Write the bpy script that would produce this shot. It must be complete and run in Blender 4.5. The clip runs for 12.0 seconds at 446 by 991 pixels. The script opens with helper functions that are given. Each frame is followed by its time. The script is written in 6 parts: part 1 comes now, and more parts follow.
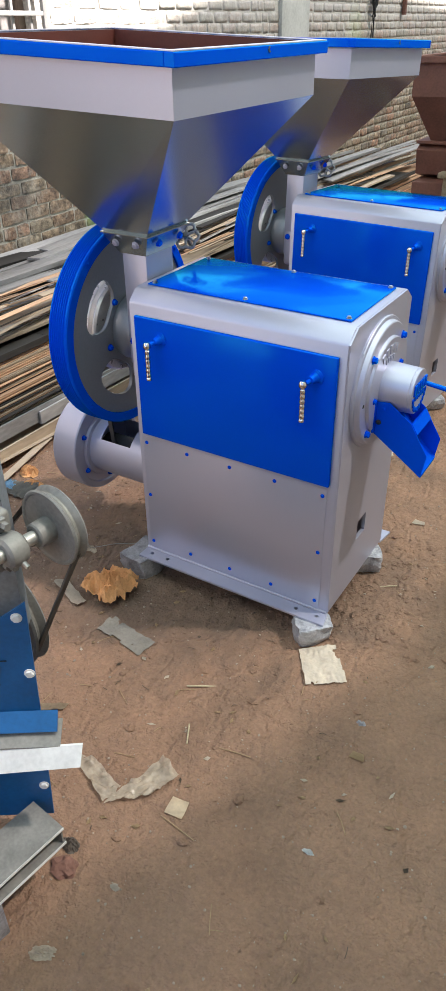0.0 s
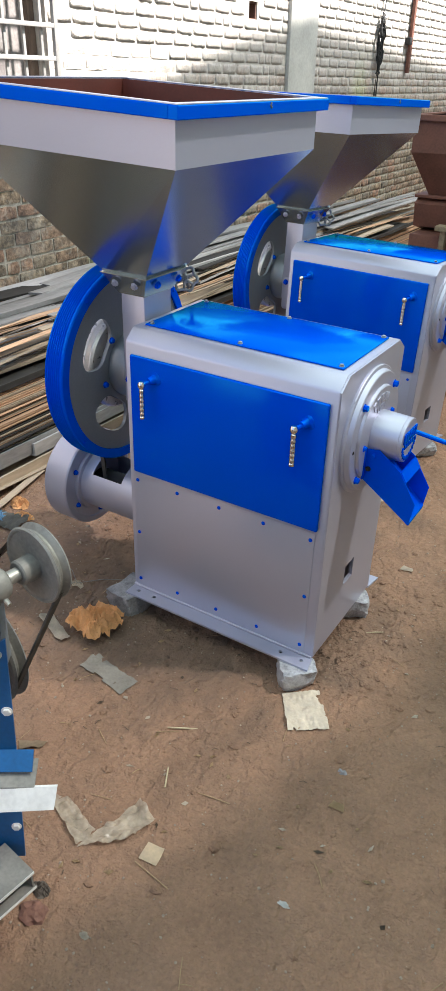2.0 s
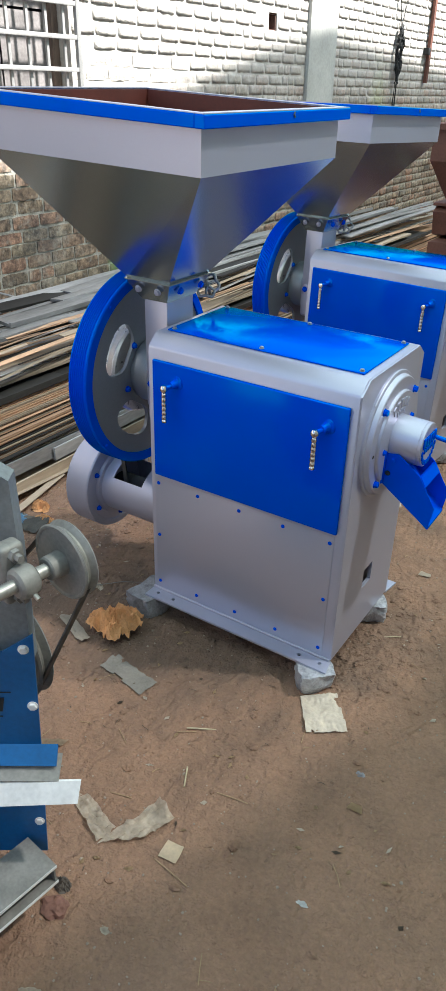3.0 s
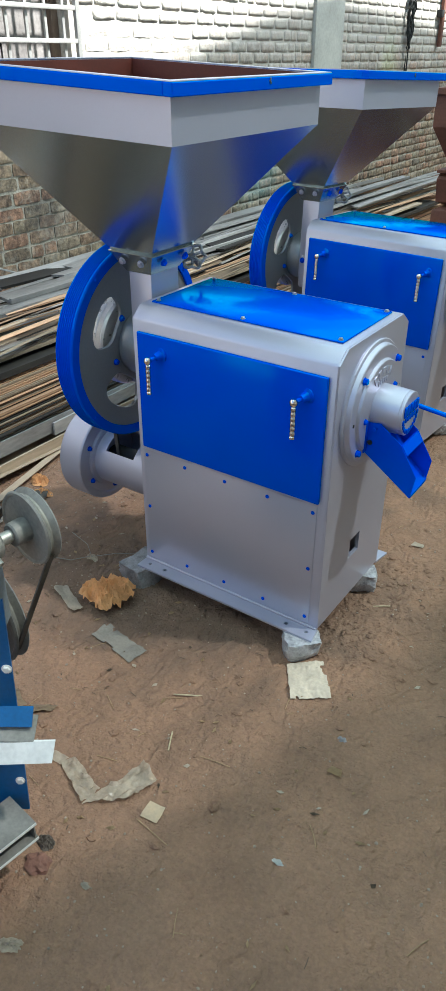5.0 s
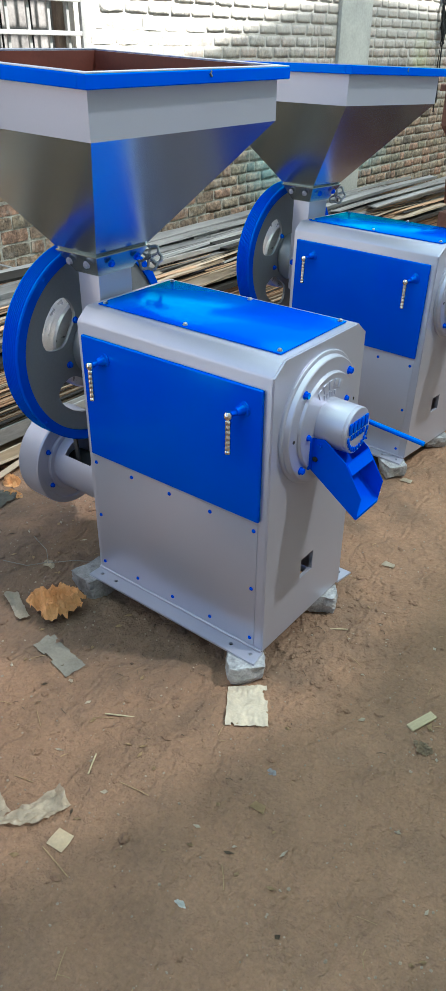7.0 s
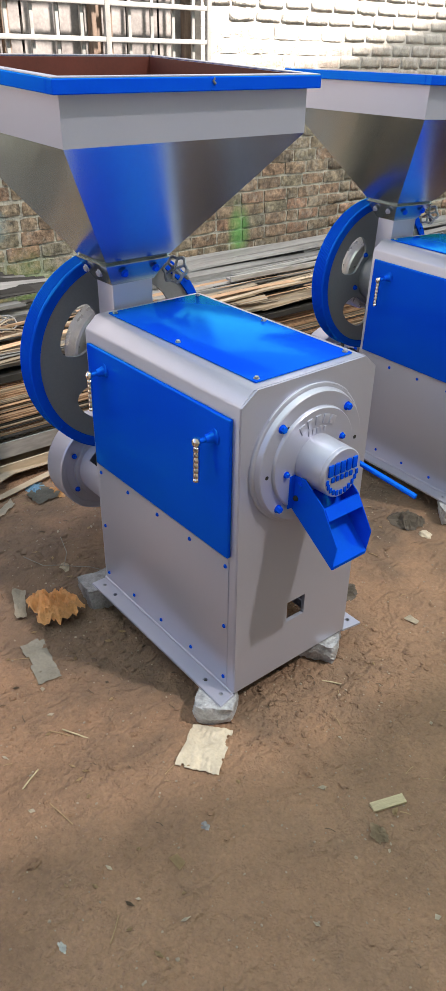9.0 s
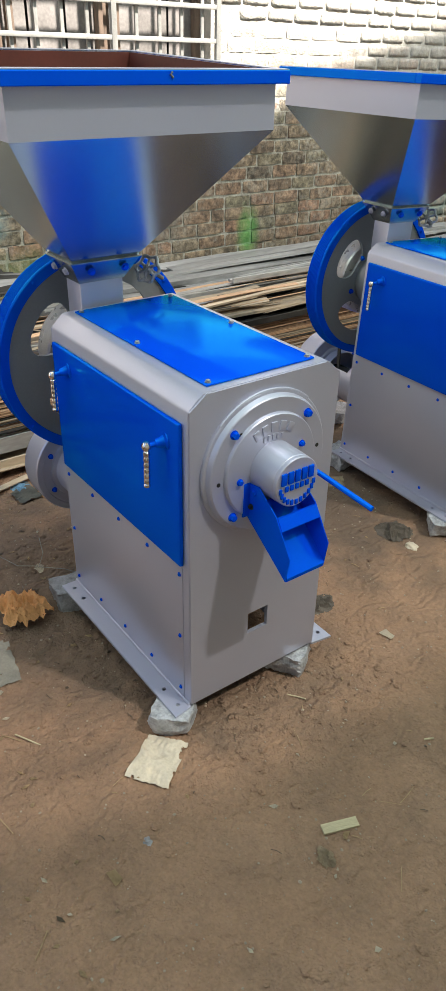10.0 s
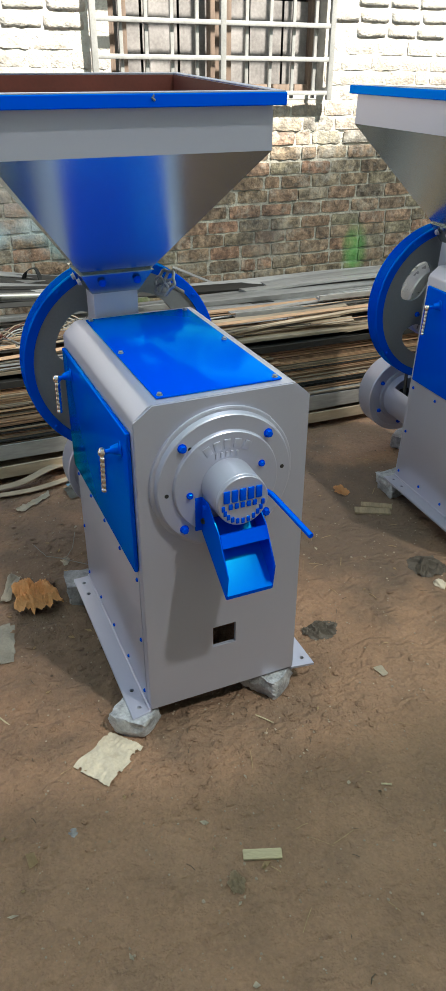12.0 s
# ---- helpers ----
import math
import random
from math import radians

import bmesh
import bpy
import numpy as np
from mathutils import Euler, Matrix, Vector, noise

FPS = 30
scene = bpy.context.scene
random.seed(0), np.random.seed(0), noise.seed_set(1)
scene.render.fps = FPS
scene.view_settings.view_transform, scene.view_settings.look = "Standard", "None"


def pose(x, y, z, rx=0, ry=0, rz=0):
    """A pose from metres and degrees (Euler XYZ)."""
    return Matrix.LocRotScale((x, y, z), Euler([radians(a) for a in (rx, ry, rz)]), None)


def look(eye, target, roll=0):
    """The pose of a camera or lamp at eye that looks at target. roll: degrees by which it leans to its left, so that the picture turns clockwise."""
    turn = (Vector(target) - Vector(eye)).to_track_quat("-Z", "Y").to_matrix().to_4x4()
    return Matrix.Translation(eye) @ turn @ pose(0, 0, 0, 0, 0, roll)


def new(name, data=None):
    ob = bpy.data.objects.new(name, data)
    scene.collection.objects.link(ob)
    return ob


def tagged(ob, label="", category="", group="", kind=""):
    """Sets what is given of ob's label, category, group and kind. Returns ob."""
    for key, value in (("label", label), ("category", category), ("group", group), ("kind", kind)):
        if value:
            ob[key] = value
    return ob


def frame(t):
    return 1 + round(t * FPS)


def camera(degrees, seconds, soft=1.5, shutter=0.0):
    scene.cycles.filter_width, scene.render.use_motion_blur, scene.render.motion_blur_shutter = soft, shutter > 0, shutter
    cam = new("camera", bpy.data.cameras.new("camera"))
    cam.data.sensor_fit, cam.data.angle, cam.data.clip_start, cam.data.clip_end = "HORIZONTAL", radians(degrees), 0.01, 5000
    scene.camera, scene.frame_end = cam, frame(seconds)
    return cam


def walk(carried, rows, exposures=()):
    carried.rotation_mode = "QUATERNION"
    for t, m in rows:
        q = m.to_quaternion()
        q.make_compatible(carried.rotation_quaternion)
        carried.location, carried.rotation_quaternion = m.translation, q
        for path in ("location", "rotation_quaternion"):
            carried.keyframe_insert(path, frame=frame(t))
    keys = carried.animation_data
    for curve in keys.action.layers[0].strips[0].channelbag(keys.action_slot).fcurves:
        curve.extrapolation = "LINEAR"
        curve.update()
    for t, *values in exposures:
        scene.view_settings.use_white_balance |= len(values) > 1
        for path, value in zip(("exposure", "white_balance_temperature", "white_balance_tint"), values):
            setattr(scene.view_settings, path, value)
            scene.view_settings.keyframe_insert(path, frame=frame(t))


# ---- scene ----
from mathutils.geometry import tessellate_polygon

cam = camera(33.5, 12.0, soft=1.25)
EXPOSURE, SHEET_CLEAR = 2.36, 0.08
PATH = [
    (0, (0.728, -1.844, 1.818), (-0.165, -0.407, 0.752), -1.1),
    (0.5, (0.729, -1.841, 1.821), (-0.148, -0.401, 0.745), -0.3),
    (1, (0.73, -1.836, 1.816), (-0.158, -0.41, 0.731), -0.1),
    (1.5, (0.737, -1.831, 1.818), (-0.141, -0.378, 0.76), 0.9),
    (2, (0.738, -1.834, 1.834), (-0.166, -0.345, 0.851), 1.3),
    (2.5, (0.741, -1.86, 1.836), (-0.161, -0.349, 0.886), 1.3),
    (2.7, (0.737, -1.865, 1.833), (-0.194, -0.375, 0.878), 1.3),
    (4.3, (0.788, -1.899, 1.832), (-0.165, -0.445, 0.842), 0.7),
    (4.5, (0.803, -1.887, 1.83), (-0.145, -0.444, 0.821), 0.2),
    (5, (0.856, -1.831, 1.827), (-0.116, -0.411, 0.808), -0.2),
    (5.5, (0.928, -1.746, 1.831), (-0.132, -0.373, 0.834), 0.6),
    (6, (0.992, -1.675, 1.831), (-0.14, -0.381, 0.809), 0.4),
    (6.5, (1.034, -1.616, 1.821), (-0.026, -0.275, 0.784), -0.2),
    (7, (1.032, -1.547, 1.818), (-0.019, -0.19, 0.791), 0.2),
    (7.2, (1.035, -1.502, 1.807), (-0.052, -0.165, 0.792), 0.0),
    (8.8, (1.238, -1.125, 1.812), (-0.05, 0.009, 0.785), 0.3),
    (9, (1.284, -1.102, 1.81), (-0.051, -0.008, 0.8), 0.7),
    (9.5, (1.342, -1.043, 1.806), (-0.087, -0.054, 0.816), -0.1),
    (10, (1.359, -0.908, 1.793), (-0.023, 0.129, 0.787), 1.1),
    (10.5, (1.356, -0.764, 1.804), (-0.135, 0.099, 0.79), 0.1),
    (11, (1.415, -0.627, 1.802), (-0.122, 0.11, 0.755), 0.9),
    (11.5, (1.522, -0.498, 1.814), (-0.103, 0.045, 0.782), 1.0),
    (12, (1.63, -0.467, 1.813), (0.034, 0.232, 0.831), 0.3),
]
walk(cam, [(t, look(eye, target, roll)) for t, eye, target, roll in PATH], exposures=[(t, EXPOSURE + d, kelvin, tint) for t, d, kelvin, tint in ((0.0, 0.24, 6500, 15), (1.5, 0.36, 6600, 14), (2.4, 0.02, 6200, 11), (5.0, 0.03, 5950, 4), (7.0, 0.20, 6050, 5), (9.0, 0.22, 6800, 14), (9.5, 0.02, 6750, 9), (11.0, 0.08, 6600, 8), (12.0, -0.12, 6500, 5))])

# ---- world, sun ----
SUN_WAY = Vector((-0.2, -0.1, -0.35)).normalized()          # the way the sunlight travels
world = bpy.data.worlds.new("sky")
scene.world = world
world.use_nodes = True
wn, wl = world.node_tree.nodes, world.node_tree.links
sky = wn.new("ShaderNodeTexSky")
sky.sky_type, sky.sun_disc = "NISHITA", False
sky.sun_elevation = math.asin(-SUN_WAY.z)
sky.sun_rotation = math.atan2(-SUN_WAY.x, -SUN_WAY.y)
sky.air_density, sky.dust_density = 1.0, 1.2
wn["Background"].inputs["Strength"].default_value = 0.072
wl.new(sky.outputs[0], wn["Background"].inputs["Color"])
sun = new("sun", bpy.data.lights.new("sun", "SUN"))
sun.data.energy, sun.data.angle, sun.data.color = 5.0, radians(2.0), (1.0, 0.95, 0.87)
sun.matrix_world = look(-SUN_WAY * 20, (0, 0, 0))

# ---- materials ----


def mat(name, base, rough=0.6, metal=0.0, dark=0.7, light=1.25, scale=6.0, fine=60.0, bump=0.15, depth=0.002,
        coat=0.0, vary=0.0, stretch=(1, 1, 1), spec=0.5, rough_var=0.12, tint=(1, 1, 1)):
    """A surface with two scales of colour change, uneven gloss and fine relief."""
    m = bpy.data.materials.new(name)
    m.use_nodes = True
    n, l = m.node_tree.nodes, m.node_tree.links
    p = n["Principled BSDF"]
    tc = n.new("ShaderNodeTexCoord")
    mp = n.new("ShaderNodeMapping")
    mp.inputs["Scale"].default_value = stretch
    l.new(tc.outputs["Object"], mp.inputs["Vector"])
    n1, n2 = n.new("ShaderNodeTexNoise"), n.new("ShaderNodeTexNoise")
    n1.inputs["Scale"].default_value, n1.inputs["Detail"].default_value = scale, 5
    n2.inputs["Scale"].default_value, n2.inputs["Detail"].default_value = fine, 3
    for k in (n1, n2):
        l.new(mp.outputs[0], k.inputs["Vector"])
    mx = n.new("ShaderNodeMath")
    mx.operation = "MULTIPLY_ADD"
    mx.inputs[1].default_value, mx.inputs[2].default_value = 0.35, 0.0
    l.new(n2.outputs["Fac"], mx.inputs[0])
    ad = n.new("ShaderNodeMath")
    ad.operation = "MULTIPLY_ADD"
    ad.inputs[1].default_value = 0.65
    l.new(n1.outputs["Fac"], ad.inputs[0])
    l.new(mx.outputs[0], ad.inputs[2])
    ramp = n.new("ShaderNodeValToRGB")
    ramp.color_ramp.elements[0].position, ramp.color_ramp.elements[1].position = 0.3, 0.7
    ramp.color_ramp.elements[0].color = (*[c * dark for c in base], 1)
    ramp.color_ramp.elements[1].color = (*[min(1, c * light) for c in base], 1)
    l.new(ad.outputs[0], ramp.inputs[0])
    col = ramp.outputs[0]
    if vary:
        oi = n.new("ShaderNodeObjectInfo")
        hs = n.new("ShaderNodeHueSaturation")
        mr = n.new("ShaderNodeMapRange")
        mr.inputs["To Min"].default_value, mr.inputs["To Max"].default_value = 1 - vary, 1 + vary
        l.new(oi.outputs["Random"], mr.inputs["Value"])
        l.new(mr.outputs[0], hs.inputs["Value"])
        l.new(col, hs.inputs["Color"])
        col = hs.outputs[0]
    l.new(col, p.inputs["Base Color"])
    rr = n.new("ShaderNodeMapRange")
    rr.inputs["To Min"].default_value, rr.inputs["To Max"].default_value = max(0.03, rough - rough_var), min(1, rough + rough_var)
    l.new(n1.outputs["Fac"], rr.inputs["Value"])
    l.new(rr.outputs[0], p.inputs["Roughness"])
    p.inputs["Metallic"].default_value = metal
    p.inputs["Specular IOR Level"].default_value = spec
    p.inputs["Specular Tint"].default_value = (*tint, 1)
    p.inputs["Coat Weight"].default_value, p.inputs["Coat Roughness"].default_value = coat, 0.12
    if bump:
        b = n.new("ShaderNodeBump")
        b.inputs["Strength"].default_value, b.inputs["Distance"].default_value = bump, depth
        l.new(ad.outputs[0], b.inputs["Height"])
        l.new(b.outputs[0], p.inputs["Normal"])
    return m


# the silver paint darkened to carry the shade on flywheel web and hub
SILVER_SHADED = mat("shaded_silver_paint", (0.24, 0.26, 0.285), 0.42, 0.5, 0.9, 1.1, 3.0, 160, 0.05, 0.0003)
SILVER = mat("silver_paint", (0.44, 0.452, 0.56), 0.38, 0.55, 0.97, 1.03, 2.5, 240, 0.02, 0.0002, rough_var=0.03)
SILVER_GLOSS = mat("glossy_silver_paint", (0.435, 0.485, 0.505), 0.20, 0.93, 0.97, 1.03, 2.5, 240, 0.02, 0.0002, rough_var=0.03)
BLUE = mat("blue_paint", (0.0, 0.054, 0.65), 0.5, 0.0, 0.95, 1.05, 3.0, 120, 0.03, 0.0003, spec=0.0)


def tinted_gloss(m, color, rough, ior):
    """Gloss tinted blue-green to paint reflected light cyan; it mirrors more at a glance."""
    n, l = m.node_tree.nodes, m.node_tree.links
    g, mx, f = n.new("ShaderNodeBsdfGlossy"), n.new("ShaderNodeMixShader"), n.new("ShaderNodeFresnel")
    g.inputs["Color"].default_value, g.inputs["Roughness"].default_value = (*color, 1), rough
    f.inputs["IOR"].default_value = ior
    l.new(f.outputs[0], mx.inputs["Fac"])
    l.new(n["Principled BSDF"].outputs[0], mx.inputs[1])
    l.new(g.outputs[0], mx.inputs[2])
    l.new(mx.outputs[0], n["Material Output"].inputs["Surface"])


tinted_gloss(BLUE, (0.02, 0.74, 1.0), 0.15, 1.7)
BLUE_MILL = mat("worn_blue_paint", (0.002, 0.085, 0.25), 0.4, 0.0, 0.75, 1.3, 8.0, 90, 0.15, 0.001)
CHROME = mat("chrome", (0.75, 0.70, 0.66), 0.16, 1.0, 0.85, 1.1, 20, 200, 0.05, 0.0005, rough_var=0.05)
CASING = mat("sprayed_grey_casing", (0.22, 0.24, 0.25), 0.5, 0.3, 0.65, 1.3, 5, 90, 0.15, 0.001)
BRIGHT = mat("turned_steel", (0.80, 0.78, 0.75), 0.3, 0.6, 0.85, 1.1, 20, 200, 0.05, 0.0005)
STEEL = mat("dull_steel", (0.36, 0.35, 0.32), 0.45, 0.7, 0.7, 1.2, 12, 150, 0.15, 0.0008)
VALVE = mat("dirty_valve_steel", (0.36, 0.365, 0.38), 0.36, 0.6, 0.5, 1.3, 45, 160, 0.4, 0.001)
RED_OXIDE = mat("red_oxide_primer", (0.095, 0.019, 0.012), 0.6, 0.0, 0.75, 1.25, 6, 90, 0.15, 0.001)
BROWN_RUST = mat("rusted_sheet", (0.16, 0.065, 0.045), 0.7, 0.1, 0.6, 1.3, 7, 80, 0.3, 0.001)
# black iron and cable; also paints the shade in holes and blower pipe
BLACK = mat("black_iron_and_shade", (0.012, 0.012, 0.012), 0.75, 0.0, 0.7, 1.4, 20, 120, 0.2, 0.001)
RUBBER = mat("belt_rubber", (0.05, 0.045, 0.04), 0.7, 0.0, 0.7, 1.4, 20, 150, 0.2, 0.001)
GREY_IRON = mat("grey_cast_iron", (0.235, 0.225, 0.205), 0.6, 0.3, 0.65, 1.25, 14, 120, 0.3, 0.001)
WHITE_PAINT = mat("white_paint", (0.72, 0.72, 0.70), 0.5, 0.0, 0.75, 1.1, 10, 90, 0.2, 0.001)
WINDOW_WOOD = mat("old_brown_wood", (0.15, 0.105, 0.08), 0.8, 0.0, 0.6, 1.4, 6, 60, 0.4, 0.002, stretch=(8, 8, 1))
GRILLE = mat("pale_grey_paint", (0.29, 0.28, 0.27), 0.5, 0.1, 0.75, 1.15, 12, 90, 0.2, 0.001)
STONE = mat("broken_concrete", (0.27, 0.26, 0.275), 0.85, 0.0, 0.45, 1.4, 22, 130, 1.0, 0.01)
SPRAYED = mat("oversprayed_stone", (0.40, 0.41, 0.44), 0.5, 0.35, 0.45, 1.45, 26, 110, 1.0, 0.01)
PAPER = mat("dirty_paper", (0.50, 0.43, 0.345), 0.9, 0.0, 0.8, 1.2, 14, 120, 0.3, 0.002)
BROWN_PAPER = mat("brown_paper", (0.66, 0.34, 0.145), 0.85, 0.0, 0.7, 1.2, 18, 120, 0.4, 0.002)
PLASTIC = mat("cloudy_plastic", (0.58, 0.49, 0.38), 0.20, 0.0, 0.7, 1.3, 20, 100, 0.4, 0.002)
PLASTIC.node_tree.nodes["Principled BSDF"].inputs["Alpha"].default_value = 0.7
CARD = mat("grey_card", (0.19, 0.175, 0.15), 0.9, 0.0, 0.7, 1.3, 14, 120, 0.4, 0.002)
CREAM = mat("cream_card", (0.74, 0.61, 0.44), 0.85, 0.0, 0.8, 1.15, 16, 120, 0.3, 0.002)
TAN_CARD = mat("tan_card", (0.34, 0.255, 0.17), 0.9, 0.0, 0.7, 1.25, 16, 120, 0.4, 0.002)
CLOTH = mat("dark_rag", (0.085, 0.07, 0.058), 0.95, 0.0, 0.6, 1.5, 30, 200, 0.6, 0.003)
STRAW = mat("dry_straw", (0.36, 0.25, 0.14), 0.85, 0.0, 0.7, 1.2, 30, 200, 0.2, 0.001)
TWIG = mat("dark_twig", (0.09, 0.065, 0.045), 0.9, 0.0, 0.6, 1.6, 30, 200, 0.2, 0.001)
PEBBLE = mat("pebbles", (0.27, 0.215, 0.165), 0.9, 0.0, 0.6, 1.6, 40, 200, 0.4, 0.002)
WOOD = mat("weathered_wood", (0.26, 0.20, 0.13), 0.8, 0.0, 0.6, 1.3, 6, 60, 0.4, 0.002, stretch=(8, 1, 8))
OLD_TIMBER = mat("old_grey_timber", (0.36, 0.33, 0.26), 0.85, 0.0, 0.55, 1.3, 6, 60, 0.6, 0.004, stretch=(6, 1, 6))
PALE_WOOD = mat("split_pale_wood", (0.44, 0.37, 0.24), 0.8, 0.0, 0.6, 1.25, 6, 60, 0.4, 0.002, stretch=(1, 8, 8))
STRIP_GREY = mat("weathered_grey_strip", (0.37, 0.36, 0.355), 0.42, 0.3, 0.5, 1.3, 5, 60, 0.3, 0.001, vary=0.35, stretch=(1, 0.2, 1))
STRIP_TAN = mat("rusty_tan_strip", (0.42, 0.33, 0.24), 0.6, 0.25, 0.6, 1.25, 5, 60, 0.3, 0.001, vary=0.4, stretch=(1, 0.2, 1))
# black strips; tone lowered further to stand for shade in the gaps
STRIP_DARK = mat("black_strip_and_gap_shade", (0.028, 0.026, 0.024), 0.6, 0.3, 0.6, 1.6, 5, 60, 0.3, 0.001, vary=0.4, stretch=(1, 0.2, 1))
SHEET = mat("rust_brown_sheet", (0.42, 0.265, 0.165), 0.6, 0.25, 0.6, 1.35, 4, 50, 0.3, 0.001, vary=0.5, stretch=(1, 0.15, 1))
PLASTER = mat("grey_plaster", (0.40, 0.39, 0.36), 0.9, 0.0, 0.75, 1.2, 3, 40, 0.6, 0.006)
PLAIN_WALL = mat("plain_plaster", (0.42, 0.40, 0.36), 0.9, 0.0, 0.8, 1.15, 1.5, 20, 0.4, 0.006)
GLASS_DARK = mat("dusty_window_pane", (0.17, 0.155, 0.15), 0.35, 0.0, 0.6, 1.6, 6, 60, 0.05, 0.001)
PALE_GREEN = mat("pale_green_paint", (0.33, 0.40, 0.36), 0.55, 0.0, 0.75, 1.15, 6, 80, 0.2, 0.001)
ROOM_SHADE = mat("room_shade", (0.04, 0.037, 0.033), 0.9, 0.0, 0.7, 1.3, 4, 40, 0.3, 0.003)

# red brick darkened to hold the shade inside the vent hole
VENT_SHADE = mat("shaded_vent_brick", (0.11, 0.055, 0.040), 0.95, 0.0, 0.6, 1.4, 12, 90, 0.4, 0.004)


def ground_material():
    m = mat("packed_dirt", (0.290, 0.180, 0.122), 0.95, 0.0, 0.78, 1.22, 3.5, 70, 0.0, 0.01, spec=0.25)
    n, l = m.node_tree.nodes, m.node_tree.links
    p = n["Principled BSDF"]
    tc = n["Texture Coordinate"]
    base = p.inputs["Base Color"].links[0].from_socket
    # damp dark patches, pale dust and grit
    a, b, c = (n.new("ShaderNodeTexNoise") for _ in range(3))
    a.inputs["Scale"].default_value, a.inputs["Detail"].default_value = 4.5, 11
    b.inputs["Scale"].default_value, b.inputs["Detail"].default_value = 160, 4
    c.inputs["Scale"].default_value, c.inputs["Detail"].default_value = 22, 8
    v = n.new("ShaderNodeTexVoronoi")
    v.inputs["Scale"].default_value = 75
    for k in (a, b, c, v):
        l.new(tc.outputs["Object"], k.inputs["Vector"])
    r1 = n.new("ShaderNodeValToRGB")
    r1.color_ramp.elements[0].position, r1.color_ramp.elements[1].position = 0.38, 0.62
    r1.color_ramp.elements[0].color, r1.color_ramp.elements[1].color = (0.84, 0.84, 0.84, 1), (1.08, 1.04, 1.0, 1)
    l.new(a.outputs["Fac"], r1.inputs[0])
    m1 = n.new("ShaderNodeMix")
    m1.data_type, m1.blend_type = "RGBA", "MULTIPLY"
    m1.inputs["Factor"].default_value = 0.75
    l.new(base, m1.inputs["A"])
    l.new(r1.outputs[0], m1.inputs["B"])
    r2 = n.new("ShaderNodeValToRGB")
    r2.color_ramp.elements[0].position, r2.color_ramp.elements[1].position = 0.03, 0.10
    r2.color_ramp.elements[0].color, r2.color_ramp.elements[1].color = (1, 1, 1, 1), (0, 0, 0, 1)
    l.new(v.outputs["Distance"], r2.inputs[0])
    m2 = n.new("ShaderNodeMix")
    m2.data_type = "RGBA"
    m2.inputs["B"].default_value = (0.36, 0.30, 0.23, 1)
    gate = n.new("ShaderNodeMath")
    gate.operation = "MULTIPLY"
    l.new(r2.outputs[0], gate.inputs[0])
    gt = n.new("ShaderNodeMath")
    gt.operation = "GREATER_THAN"
    gt.inputs[1].default_value = 0.56
    l.new(c.outputs["Fac"], gt.inputs[0])
    l.new(gt.outputs[0], gate.inputs[1])
    l.new(gate.outputs[0], m2.inputs["Factor"])
    l.new(m1.outputs["Result"], m2.inputs["A"])
    # fine grain: dark crumbs and pale dust
    gr = n.new("ShaderNodeTexNoise")
    gr.inputs["Scale"].default_value, gr.inputs["Detail"].default_value, gr.inputs["Roughness"].default_value = 85, 8, 0.75
    l.new(tc.outputs["Object"], gr.inputs["Vector"])
    r3 = n.new("ShaderNodeValToRGB")
    r3.color_ramp.elements[0].position, r3.color_ramp.elements[1].position = 0.30, 0.72
    r3.color_ramp.elements[0].color, r3.color_ramp.elements[1].color = (0.85, 0.85, 0.86, 1), (1.13, 1.12, 1.10, 1)
    l.new(gr.outputs["Fac"], r3.inputs[0])
    m3 = n.new("ShaderNodeMix")
    m3.data_type, m3.blend_type = "RGBA", "MULTIPLY"
    m3.inputs["Factor"].default_value = 1.0
    l.new(m2.outputs["Result"], m3.inputs["A"])
    l.new(r3.outputs[0], m3.inputs["B"])
    m2 = m3
    # ragged dark patches by the mills: dark soil with mill shade painted in
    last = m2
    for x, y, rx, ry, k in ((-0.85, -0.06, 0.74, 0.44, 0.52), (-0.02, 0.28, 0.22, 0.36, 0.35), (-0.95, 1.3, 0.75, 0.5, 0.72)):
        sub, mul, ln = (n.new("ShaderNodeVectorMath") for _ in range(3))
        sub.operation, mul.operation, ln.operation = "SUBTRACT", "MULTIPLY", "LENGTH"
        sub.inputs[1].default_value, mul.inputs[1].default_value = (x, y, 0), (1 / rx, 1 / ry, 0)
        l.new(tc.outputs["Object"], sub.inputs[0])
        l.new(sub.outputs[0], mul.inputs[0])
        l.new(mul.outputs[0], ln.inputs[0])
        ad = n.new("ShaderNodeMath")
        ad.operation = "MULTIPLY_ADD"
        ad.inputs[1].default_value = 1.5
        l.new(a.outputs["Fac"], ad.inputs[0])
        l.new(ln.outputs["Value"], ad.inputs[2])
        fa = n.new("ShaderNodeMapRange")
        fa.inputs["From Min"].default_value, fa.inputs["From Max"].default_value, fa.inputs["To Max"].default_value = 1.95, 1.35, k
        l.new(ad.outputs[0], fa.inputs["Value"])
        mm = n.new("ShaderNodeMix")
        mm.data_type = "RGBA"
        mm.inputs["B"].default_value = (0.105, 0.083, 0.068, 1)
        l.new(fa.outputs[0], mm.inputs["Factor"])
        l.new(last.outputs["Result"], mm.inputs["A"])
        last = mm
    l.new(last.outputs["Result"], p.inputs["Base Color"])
    # scuffs: short curved scratches in the dust
    wv = n.new("ShaderNodeTexWave")
    wv.inputs["Scale"].default_value, wv.inputs["Distortion"].default_value, wv.inputs["Detail"].default_value, wv.inputs["Detail Scale"].default_value = 6.0, 14.0, 4.0, 1.3
    l.new(tc.outputs["Object"], wv.inputs["Vector"])
    scuff = n.new("ShaderNodeMath")
    scuff.operation = "MULTIPLY_ADD"
